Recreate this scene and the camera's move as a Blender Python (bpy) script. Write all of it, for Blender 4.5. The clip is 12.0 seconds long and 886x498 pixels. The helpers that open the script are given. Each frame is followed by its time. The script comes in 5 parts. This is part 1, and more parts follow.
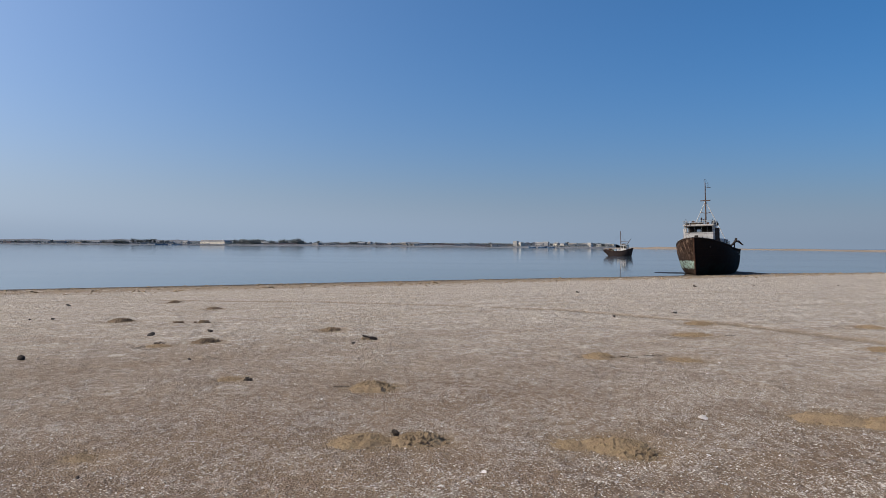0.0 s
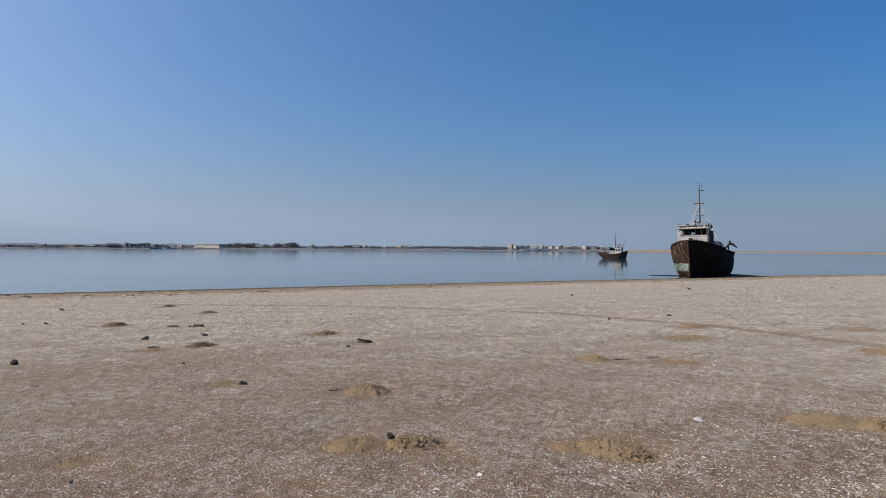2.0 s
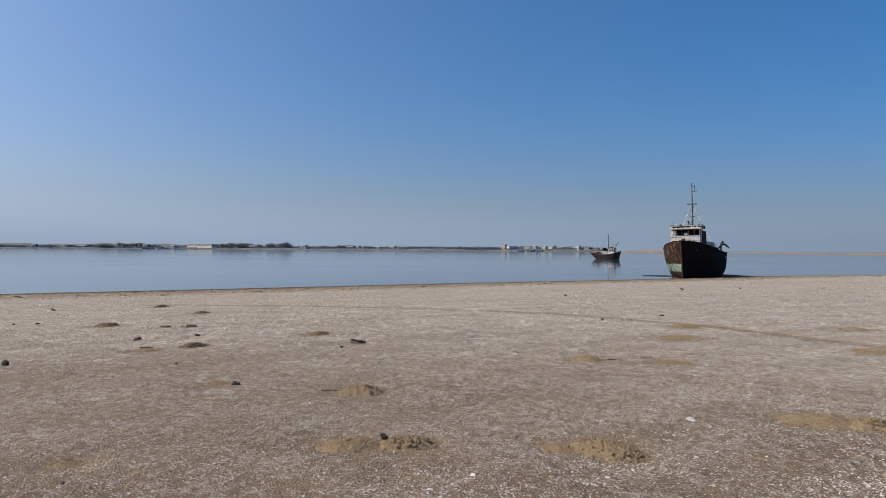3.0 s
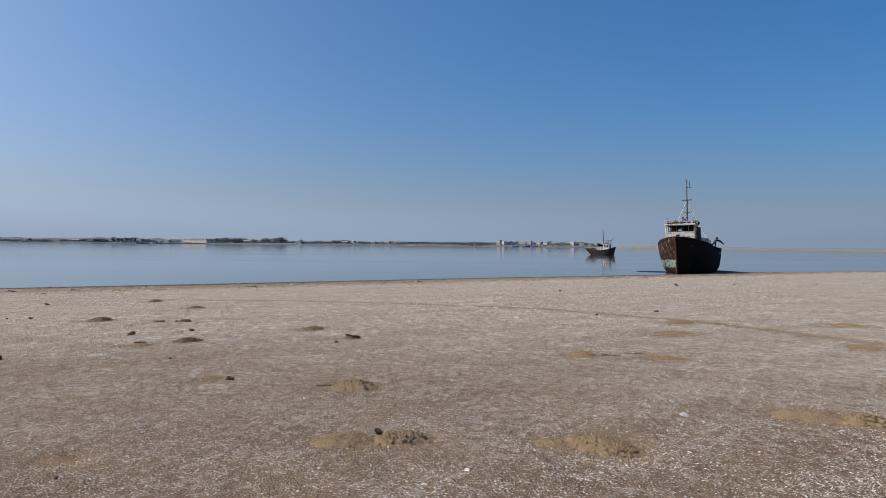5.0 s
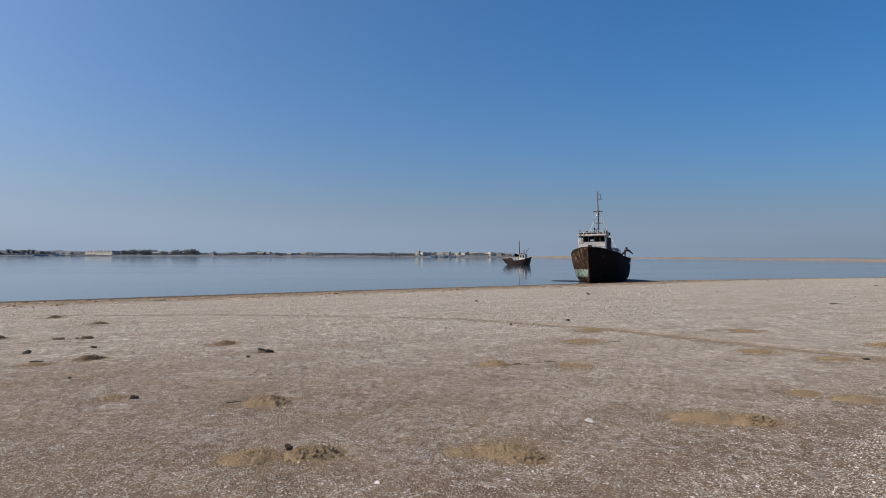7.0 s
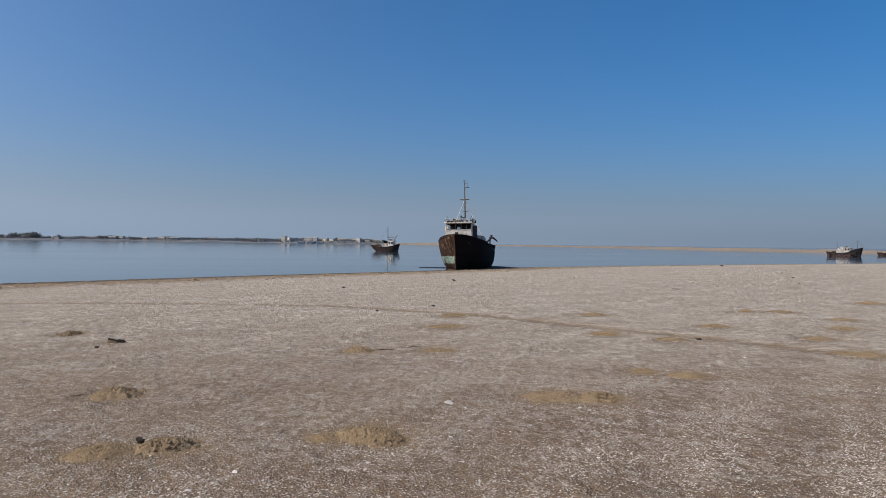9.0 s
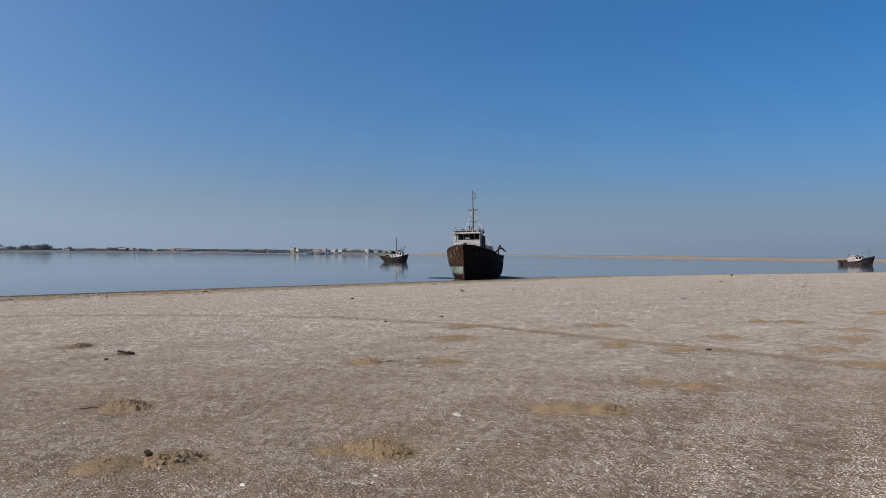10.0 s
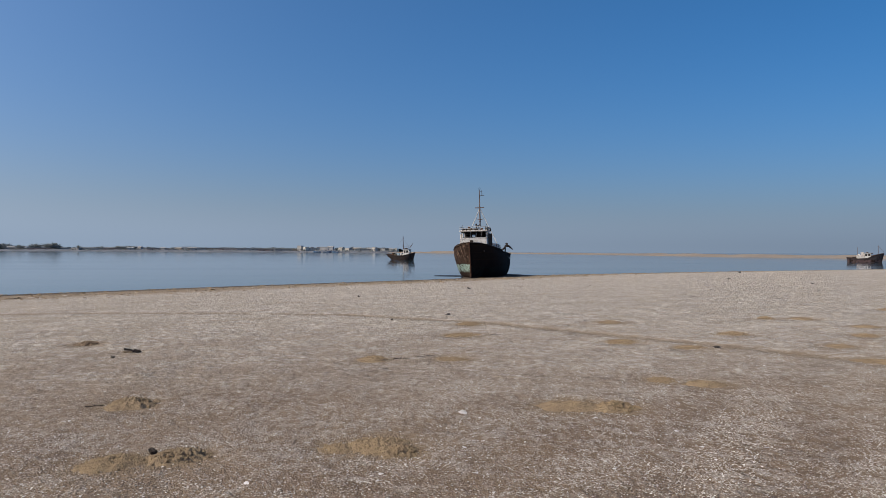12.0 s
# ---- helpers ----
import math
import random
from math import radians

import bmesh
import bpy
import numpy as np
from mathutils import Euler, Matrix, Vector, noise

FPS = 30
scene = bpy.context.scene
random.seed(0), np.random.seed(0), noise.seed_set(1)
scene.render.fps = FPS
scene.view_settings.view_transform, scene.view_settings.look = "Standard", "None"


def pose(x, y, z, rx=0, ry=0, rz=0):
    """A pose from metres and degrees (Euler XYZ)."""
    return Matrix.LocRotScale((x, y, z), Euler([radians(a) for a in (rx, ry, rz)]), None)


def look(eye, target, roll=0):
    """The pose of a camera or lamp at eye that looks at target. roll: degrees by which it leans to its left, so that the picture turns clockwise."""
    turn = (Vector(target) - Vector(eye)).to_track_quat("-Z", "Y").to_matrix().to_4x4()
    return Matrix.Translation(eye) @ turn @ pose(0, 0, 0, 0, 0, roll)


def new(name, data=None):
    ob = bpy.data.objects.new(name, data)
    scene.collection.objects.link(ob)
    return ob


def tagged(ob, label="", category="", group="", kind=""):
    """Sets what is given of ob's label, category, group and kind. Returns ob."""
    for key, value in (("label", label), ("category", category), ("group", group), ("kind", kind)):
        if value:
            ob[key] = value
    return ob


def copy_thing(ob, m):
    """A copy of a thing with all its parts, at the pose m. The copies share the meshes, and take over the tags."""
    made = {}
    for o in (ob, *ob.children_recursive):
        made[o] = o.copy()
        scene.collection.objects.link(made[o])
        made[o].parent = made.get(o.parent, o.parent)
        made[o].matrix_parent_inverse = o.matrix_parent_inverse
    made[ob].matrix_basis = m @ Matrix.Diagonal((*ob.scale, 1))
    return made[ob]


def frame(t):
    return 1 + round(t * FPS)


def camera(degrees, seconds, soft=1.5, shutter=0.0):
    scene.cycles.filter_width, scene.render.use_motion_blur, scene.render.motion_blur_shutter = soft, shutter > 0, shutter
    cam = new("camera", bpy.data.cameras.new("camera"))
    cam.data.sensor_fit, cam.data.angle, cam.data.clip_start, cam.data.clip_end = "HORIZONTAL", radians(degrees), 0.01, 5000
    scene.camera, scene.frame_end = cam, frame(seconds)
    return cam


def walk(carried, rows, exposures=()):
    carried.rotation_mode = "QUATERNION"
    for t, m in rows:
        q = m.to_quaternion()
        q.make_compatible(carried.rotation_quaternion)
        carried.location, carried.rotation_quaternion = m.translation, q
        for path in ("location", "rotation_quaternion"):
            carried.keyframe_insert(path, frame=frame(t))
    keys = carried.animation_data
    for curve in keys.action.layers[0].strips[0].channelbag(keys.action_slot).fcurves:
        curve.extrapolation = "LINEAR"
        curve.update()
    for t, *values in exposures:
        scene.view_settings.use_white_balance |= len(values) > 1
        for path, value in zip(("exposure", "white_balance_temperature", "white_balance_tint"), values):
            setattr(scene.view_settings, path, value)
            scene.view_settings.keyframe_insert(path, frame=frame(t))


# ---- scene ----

# ---------------------------------------------------------------- camera and its walk
cam = camera(63.74, 12.0, soft=0.5)
PATH = [
    (0, 0.000, 0.000, 1.600, 0.000, -0.280, -0.400),
    (0.5, -0.001, -0.005, 1.598, -0.271, 0.087, -0.477),
    (1, 0.003, -0.006, 1.594, -0.105, -0.052, -0.224),
    (1.5, 0.004, -0.013, 1.592, -0.354, -0.045, -0.255),
    (2, 0.000, -0.001, 1.596, -0.410, -0.009, -0.267),
    (2.5, 0.001, 0.002, 1.596, -0.914, 0.047, -0.209),
    (3, 0.000, -0.002, 1.596, -0.930, 0.015, -0.308),
    (5, 0.002, 0.003, 1.596, -1.327, -0.360, -0.464),
    (5.5, 0.018, 0.001, 1.595, -1.642, -0.207, -0.354),
    (6, 0.025, -0.019, 1.606, -2.319, 0.359, -0.223),
    (6.5, 0.048, -0.043, 1.609, -4.661, 0.255, -0.521),
    (7, 0.069, -0.074, 1.618, -7.863, 0.540, -0.168),
    (7.5, 0.086, -0.093, 1.618, -10.995, -0.018, -0.067),
    (7.7, 0.099, -0.111, 1.618, -12.438, -0.027, -0.368),
    (9.3, 0.104, -0.163, 1.628, -18.637, -0.527, -0.612),
    (9.5, 0.105, -0.166, 1.632, -18.193, -0.472, -0.796),
    (10, 0.114, -0.170, 1.638, -17.707, 0.351, -0.408),
    (10.5, 0.123, -0.150, 1.637, -17.366, 0.700, -0.310),
    (11, 0.131, -0.125, 1.636, -16.949, 0.596, -0.017),
    (11.5, 0.138, -0.116, 1.633, -17.149, 0.376, -0.199),
    (12, 0.145, -0.117, 1.623, -17.159, 0.183, -0.270),
]
walk(cam, [(t, pose(x, y, z, 90 + pitch, roll, yaw)) for t, x, y, z, yaw, pitch, roll in PATH],
     exposures=[(0, -0.04, 6500, 10), (5.5, -0.06, 6500, 10), (9.5, -0.11, 6500, 10), (12, -0.11, 6500, 10)])

# ---------------------------------------------------------------- sky and sun
SUN_AZ, SUN_EL = -92.0, 40.0            # degrees clockwise from straight ahead (+y), and up
world = bpy.data.worlds.new("sky")
scene.world = world
world.use_nodes = True
wn = world.node_tree
sky = wn.nodes.new("ShaderNodeTexSky")
sky.sky_type, sky.sun_disc = "NISHITA", False
sky.sun_elevation, sky.sun_rotation = radians(SUN_EL), radians(SUN_AZ)
sky.air_density, sky.dust_density, sky.ozone_density, sky.altitude = 0.70, 6.5, 5.0, 500
bg = wn.nodes["Background"]
bg.inputs["Strength"].default_value = 0.144
grade = wn.nodes.new("ShaderNodeHueSaturation")
grade.inputs["Hue"].default_value = 0.4955
grade.inputs["Saturation"].default_value = 1.36
grade.inputs["Value"].default_value = 1.135
wn.links.new(sky.outputs[0], grade.inputs["Color"])
haze = wn.nodes.new("ShaderNodeMixRGB")             # dusty haze, thicker where the sky itself whitens
haze.inputs[2].default_value = (3.28, 4.34, 5.85, 1)
split, ratio, thick = (wn.nodes.new("ShaderNode" + n) for n in ("SeparateColor", "Math", "MapRange"))
ratio.operation, thick.interpolation_type = "DIVIDE", "SMOOTHSTEP"
for i, v in ((1, 0.219), (2, 0.983), (3, 0.018), (4, 0.582)):
    thick.inputs[i].default_value = v
wn.links.new(sky.outputs[0], split.inputs[0])
wn.links.new(split.outputs[0], ratio.inputs[0])
wn.links.new(split.outputs[2], ratio.inputs[1])
wn.links.new(ratio.outputs[0], thick.inputs[0])
wn.links.new(thick.outputs[0], haze.inputs[0])
wn.links.new(grade.outputs[0], haze.inputs[1])
wn.links.new(haze.outputs[0], bg.inputs["Color"])

sun = new("sun", bpy.data.lights.new("sun", "SUN"))
sun.data.energy, sun.data.angle, sun.data.color = 4.3, radians(0.53), (1.0, 0.86, 0.68)
sa, se = radians(SUN_AZ), radians(SUN_EL)
sun_way = Vector((math.sin(sa) * math.cos(se), math.cos(sa) * math.cos(se), math.sin(se)))
sun.matrix_world = look(sun_way * 50, (0, 0, 0))


# ---------------------------------------------------------------- material tools
class Mat:
    """A node material under construction."""

    def __init__(self, name, rough=0.8, metal=0.0):
        self.m = bpy.data.materials.new(name)
        self.m.use_nodes = True
        self.t = self.m.node_tree
        self.b = self.t.nodes["Principled BSDF"]
        self.b.inputs["Roughness"].default_value = rough
        self.b.inputs["Metallic"].default_value = metal
        self.b.inputs["Specular IOR Level"].default_value = 0.3

    def node(self, kind, **values):
        n = self.t.nodes.new("ShaderNode" + kind)
        for k, v in values.items():
            n.inputs[k.replace("_", " ")].default_value = v
        return n

    def link(self, a, b):
        self.t.links.new(a, b)

    def place(self, scale=(1, 1, 1), space="Object"):
        m = self.node("Mapping")
        m.inputs["Scale"].default_value = scale
        if space == "World":
            self.link(self.node("NewGeometry").outputs["Position"], m.inputs[0])
        else:
            self.link(self.node("TexCoord").outputs[space], m.inputs[0])
        return m.outputs[0]

    def noise(self, at, scale, detail=4.0, rough=0.55):
        n = self.node("TexNoise", Scale=scale, Detail=detail, Roughness=rough)
        self.link(at, n.inputs["Vector"])
        return n.outputs["Fac"]

    def ramp(self, fac, lo, hi, a=0.0, b=1.0):
        n = self.node("MapRange")
        n.interpolation_type = "SMOOTHSTEP"
        for i, v in ((1, lo), (2, hi), (3, a), (4, b)):
            n.inputs[i].default_value = v
        self.link(fac, n.inputs[0])
        return n.outputs[0]

    def math(self, op, a, b=0.0):
        n = self.node("Math")
        n.operation = op
        for i, v in ((0, a), (1, b)):
            if isinstance(v, (int, float)):
                n.inputs[i].default_value = v
            else:
                self.link(v, n.inputs[i])
        return n.outputs[0]

    def mix(self, fac, a, b, blend="MIX"):
        n = self.node("MixRGB")
        n.blend_type = blend
        for i, v in ((0, fac), (1, a), (2, b)):
            if isinstance(v, tuple):
                n.inputs[i].default_value = (*v, 1)
            elif isinstance(v, (int, float)):
                n.inputs[i].default_value = v
            else:
                self.link(v, n.inputs[i])
        return n.outputs[0]

    def axis(self, at, which):
        n = self.node("SeparateXYZ")
        self.link(at, n.inputs[0])
        return n.outputs[which]

    def colour(self, c):
        if isinstance(c, tuple):
            self.b.inputs["Base Color"].default_value = (*c, 1)
        else:
            self.link(c, self.b.inputs["Base Color"])

    def rough(self, r):
        self.link(r, self.b.inputs["Roughness"])

    def bump(self, height, distance=0.01, strength=1.0):
        n = self.node("Bump", Strength=strength, Distance=distance)
        self.link(height, n.inputs["Height"])
        self.link(n.outputs[0], self.b.inputs["Normal"])


def worn(name, base, stain, scale=3.0, amount=0.5, rough=0.8, metal=0.0, grain=40.0, depth=0.004, per_object=0.0):
    """A weathered surface: stains at one scale, grain at another."""
    k = Mat(name, rough, metal)
    at = k.place()
    big = k.ramp(k.noise(at, scale, 6, 0.65), 0.5 - 0.25 * amount, 0.75 - 0.2 * amount)
    fine = k.noise(at, grain, 3)
    c = k.mix(big, base, stain)
    c = k.mix(k.ramp(fine, 0.3, 0.7, 0.0, 0.25), c, tuple(0.55 * v for v in stain))
    if per_object:
        r = k.node("ObjectInfo").outputs["Random"]
        c = k.mix(k.ramp(r, 0, 1, 0, per_object), c, tuple(min(1, 1.7 * v) for v in base))
    k.colour(c)
    k.bump(k.math("ADD", fine, k.math("MULTIPLY", big, 2.0)), depth)
    return k.m


def streaked(name, paint, rust, amount=0.5, rough=0.6):
    """Painted steel with rust that runs down it."""
    k = Mat(name, rough)
    drip = k.noise(k.place((5, 5, 0.5)), 1.0, 6, 0.7)
    spot = k.noise(k.place(), 2.2, 8, 0.7)
    fine = k.noise(k.place(), 45, 3)
    mask = k.ramp(k.math("ADD", k.math("MULTIPLY", drip, 0.55), k.math("MULTIPLY", spot, 0.45)), 0.62 - 0.24 * amount, 0.72 - 0.2 * amount)
    c = k.mix(mask, paint, k.mix(fine, rust, tuple(0.45 * v for v in rust)))
    k.colour(k.mix(k.ramp(fine, 0.35, 0.75, 0, 0.2), c, tuple(0.5 * v for v in rust)))
    k.rough(k.ramp(mask, 0, 1, rough, 0.92))
    k.bump(k.math("ADD", mask, fine), 0.006)
    return k.m


# ---------------------------------------------------------------- the lie of the land
WATER = -1.9
SHORE = np.array([(-400, -170), (-32.8, 52.8), (-18.4, 60.9), (1, 72.6), (19.5, 82.2), (28, 86.9), (36, 92.2), (45, 97.4),
                  (62.7, 103.2), (91, 110.6), (126, 118.8), (141, 122.5), (200, 131), (900, 190)], float)
TRAIL = np.array([(-12, 31), (-5, 28.6), (0.3, 25.4), (4, 22.4), (7, 17.2), (8.1, 13.4), (9.0, 11.1), (9.5, 9.2), (9.95, 7.8), (10.8, 5), (11.5, 1)], float)


def line_distance(p, line):
    best = np.full(len(p), 1e9)
    for a, b in zip(line[:-1], line[1:]):
        d = b - a
        t = np.clip(((p - a) @ d) / (d @ d), 0, 1)
        q = p - a - t[:, None] * d
        best = np.minimum(best, np.hypot(q[:, 0], q[:, 1]))
    return best


def inland(p):
    """Metres from the waterline, negative over the water."""
    d = line_distance(p, SHORE)
    return np.where(p[:, 1] < np.interp(p[:, 0], SHORE[:, 0], SHORE[:, 1]), d, -d)


def ground_z(p):
    s = inland(p)
    z = np.where(s >= 0, WATER * np.clip((63 - s) / 63, 0, None) ** 1.25, WATER + np.maximum(s * 0.04, -3))
    return z


def zat(x, y):
    return float(ground_z(np.array([(x, y)], float))[0])


def wavy(x, y, seed=0.0):
    """Smooth uneven relief from a few crossed sines, about -1 to 1."""
    return (np.sin(x * 1.31 + seed) * np.cos(y * 1.77 - seed * 1.3) + 0.6 * np.sin(x * 2.9 - y * 2.1 + seed * 2)
            + 0.4 * np.cos(x * 5.3 + y * 4.7 + seed * 3)) / 2.0


# ---------------------------------------------------------------- materials
def make_sand():
    k = Mat("shelly_sand", 0.9)
    at = k.place(space="World")
    lanes = k.place((0.35, 1.0, 1.0), "World")
    patch = k.noise(lanes, 0.35, 5, 0.6)
    mid = k.noise(lanes, 2.3, 5, 0.65)
    fine = k.noise(at, 55, 4, 0.7)
    bare = k.node("Attribute")
    bare.attribute_name = "bare"
    shelly = k.node("Attribute")
    shelly.attribute_name = "shelly"
    far_pale = k.node("Attribute")
    far_pale.attribute_name = "far_pale"
    sand = k.mix(k.ramp(patch, 0.35, 0.65), (0.190, 0.126, 0.078), (0.230, 0.159, 0.103))
    sand = k.mix(k.ramp(mid, 0.35, 0.7, 0, 0.55), sand, (0.140, 0.094, 0.060))
    sand = k.mix(k.ramp(fine, 0.35, 0.7, 0, 0.6), sand, (0.32, 0.236, 0.156))
    # dark speckle: wet grains, and shade in the pits put into the colour
    sand = k.mix(k.ramp(k.noise(at, 130, 2, 0.6), 0.52, 0.66, 0, 0.6), sand, (0.10, 0.072, 0.052))
    # paler sand farther off, standing in for sunlit shell tops seen low
    pale = k.mix(k.ramp(mid, 0.3, 0.7), (0.66, 0.59, 0.485), (0.55, 0.475, 0.38))
    sand = k.mix(k.math("MULTIPLY", far_pale.outputs["Fac"], 0.8), sand, pale)
    sand = k.mix(k.math("MULTIPLY", bare.outputs["Fac"], 0.92), sand, (0.29, 0.217, 0.135))
    # broken shell: pale flakes of two sizes
    dens = k.math("ADD", k.math("MULTIPLY", shelly.outputs["Fac"], 0.62), k.math("MULTIPLY", k.ramp(mid, 0.3, 0.7), 0.5))
    open_sand = k.ramp(k.noise(k.place((0.6, 1.0, 1.0), "World"), 0.55, 6, 0.62), 0.40, 0.56, 1.0, 0.0)   # patches with little shell
    dens = k.math("MULTIPLY", dens, k.math("SUBTRACT", 1.06, k.math("MULTIPLY", open_sand, 0.15)))
    sand = k.mix(k.math("MULTIPLY", open_sand, 0.22), sand, (0.30, 0.222, 0.138))
    dens = k.math("MULTIPLY", dens, k.math("SUBTRACT", 1.0, k.math("MULTIPLY", bare.outputs["Fac"], 0.8)))
    # shell lies in small tufts and streaks drawn out by the wind
    tuft = k.ramp(k.noise(k.place((9.0, 6.5, 1.0), "World"), 1.0, 4, 0.6), 0.42, 0.60)
    dens = k.math("MULTIPLY", dens, k.math("ADD", 0.30, k.math("MULTIPLY", tuft, 1.05)))
    # drifts of shell, pale at a distance
    rows = k.noise(k.place((1.5, 1.5, 1.0), "World"), 2.6, 6, 0.62)
    banks = k.ramp(k.noise(k.place((1.0, 0.8, 1.0), "World"), 0.95, 6, 0.66), 0.43, 0.57, 0.38, 1.0)     # wider drifts and bare hollows
    drift = k.math("MULTIPLY", k.math("MULTIPLY", k.ramp(rows, 0.40, 0.58), banks), k.ramp(dens, 0.2, 0.65))
    away = k.ramp(far_pale.outputs["Fac"], 0.0, 0.9, 0.20, 1.0)
    c = k.mix(k.math("MULTIPLY", k.math("MULTIPLY", drift, away), 0.9), sand, (0.79, 0.75, 0.675))
    # a crumbly crust of sand and shell grit, paler than the sand between
    grit = k.node("TexVoronoi", Scale=30.0, Randomness=1.0)
    warp = k.node("MixRGB", Fac=0.04)
    k.link(at, warp.inputs[1])
    k.link(k.node("TexNoise", Scale=40.0).outputs["Color"], warp.inputs[2])
    k.link(warp.outputs[0], grit.inputs["Vector"])
    clump = k.math("MULTIPLY", k.ramp(grit.outputs["Distance"], 0.22, 0.5, 1, 0), k.ramp(k.axis(grit.outputs["Color"], 1), 0.25, 0.6))
    clump = k.math("MULTIPLY", clump, k.ramp(dens, 0.15, 0.6))
    c = k.mix(k.math("MULTIPLY", clump, 0.55), c, (0.49, 0.415, 0.33))
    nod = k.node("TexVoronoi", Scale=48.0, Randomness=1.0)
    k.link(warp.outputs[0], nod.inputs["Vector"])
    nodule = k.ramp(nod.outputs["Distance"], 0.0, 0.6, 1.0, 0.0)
    # gaps between nodules tinted dark, painting in the shade of the bumps
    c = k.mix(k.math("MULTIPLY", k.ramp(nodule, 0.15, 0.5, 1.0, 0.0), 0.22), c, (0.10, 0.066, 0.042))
    heights = k.math("ADD", k.math("MULTIPLY", nodule, 0.9), k.math("ADD", k.math("MULTIPLY", tuft, 0.4), k.math("MULTIPLY", clump, 0.5)))
    heights = k.math("ADD", heights, k.math("ADD", fine, k.noise(at, 24, 3, 0.6)))
    for scale, cut, tone in ((85, 0.32, (0.58, 0.51, 0.42)), (44, 0.45, (0.74, 0.69, 0.61)), (17, 0.55, (0.74, 0.69, 0.60))):
        v = k.node("TexVoronoi", Scale=scale, Randomness=1.0)
        k.link(at, v.inputs["Vector"])
        rnd = k.axis(v.outputs["Color"], 0)
        inside = k.ramp(v.outputs["Distance"], 0.24, 0.36, 1, 0)
        chosen = k.math("LESS_THAN", rnd, k.math("MULTIPLY", dens, cut))
        flake = k.math("MULTIPLY", inside, chosen)
        if scale < 20:
            flake = k.math("MULTIPLY", flake, k.ramp(far_pale.outputs["Fac"], 0.3, 0.9))
        c = k.mix(flake, c, tone)
        heights = k.math("ADD", heights, flake)
    # wet strip along the water
    z = k.axis(at, 2)
    wob = k.math("MULTIPLY", k.math("SUBTRACT", k.noise(at, 0.5, 4), 0.5), 0.10)
    wet = k.ramp(k.math("ADD", z, wob), -1.745, -1.68, 1, 0)
    c = k.mix(k.math("MULTIPLY", wet, 0.9), c, (0.06, 0.045, 0.034))
    k.colour(c)
    k.rough(k.ramp(wet, 0, 1, 0.92, 0.8))
    # wind-laid crust: lumps of every size from a hand to a pace
    crust = k.noise(k.place((1.0, 0.75, 1.0), "World"), 1.3, 8, 0.66)
    crust = k.math("MULTIPLY", crust, k.ramp(far_pale.outputs["Fac"], 0.0, 0.8, 15.0, 26.0))
    crust = k.math("MULTIPLY", crust, k.math("SUBTRACT", 1.0, k.math("MULTIPLY", bare.outputs["Fac"], 0.6)))
    k.bump(k.math("ADD", heights, crust), 0.017, 1.0)
    return k.m


def make_water():
    k = Mat("calm_water", 0.04)
    k.b.inputs["IOR"].default_value = 1.33
    k.b.inputs["Specular IOR Level"].default_value = 0.5
    at = k.place((1, 1, 1), "World")
    big = k.noise(at, 0.02, 3)
    k.colour(k.mix(big, (0.035, 0.06, 0.085), (0.05, 0.078, 0.10)))
    rip = k.noise(k.place((0.6, 1.6, 1), "World"), 1.2, 3)
    k.rough(k.ramp(k.noise(k.place((0.01, 0.06, 1), "World"), 1.0, 3), 0.35, 0.7, 0.05, 0.075))
    k.bump(rip, 0.012, 0.25)
    return k.m


def make_mound_sand():
    k = Mat("damp_dug_sand", 0.95)
    k.b.inputs["Specular IOR Level"].default_value = 0.1
    at = k.place(space="World")
    a, b = k.noise(at, 7, 5, 0.7), k.noise(at, 90, 4, 0.7)
    c = k.mix(k.ramp(a, 0.35, 0.65), (0.335, 0.248, 0.146), (0.262, 0.192, 0.120))
    c = k.mix(k.ramp(b, 0.4, 0.75, 0, 0.5), c, (0.19, 0.135, 0.085))
    r = k.node("ObjectInfo").outputs["Random"]
    c = k.mix(k.ramp(r, 0, 1, 0, 0.4), c, (0.27, 0.205, 0.14))
    pits = 0.0                                       # damp grains and crumb holes of two sizes, the holes' shade painted in
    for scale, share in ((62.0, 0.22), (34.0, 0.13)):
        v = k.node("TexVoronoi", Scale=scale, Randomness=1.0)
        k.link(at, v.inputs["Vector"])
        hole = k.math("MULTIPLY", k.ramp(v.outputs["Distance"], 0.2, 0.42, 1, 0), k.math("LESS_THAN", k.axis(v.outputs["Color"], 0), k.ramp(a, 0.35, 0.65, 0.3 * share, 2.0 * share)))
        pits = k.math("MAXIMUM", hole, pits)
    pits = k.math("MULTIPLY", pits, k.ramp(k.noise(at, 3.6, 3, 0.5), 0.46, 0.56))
    # the pits' shade goes into the base colour as a darker brown
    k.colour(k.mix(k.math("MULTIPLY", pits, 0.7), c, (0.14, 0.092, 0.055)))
    k.bump(k.math("SUBTRACT", k.math("ADD", a, b), k.math("MULTIPLY", pits, 0.8)), 0.014)
    return k.m


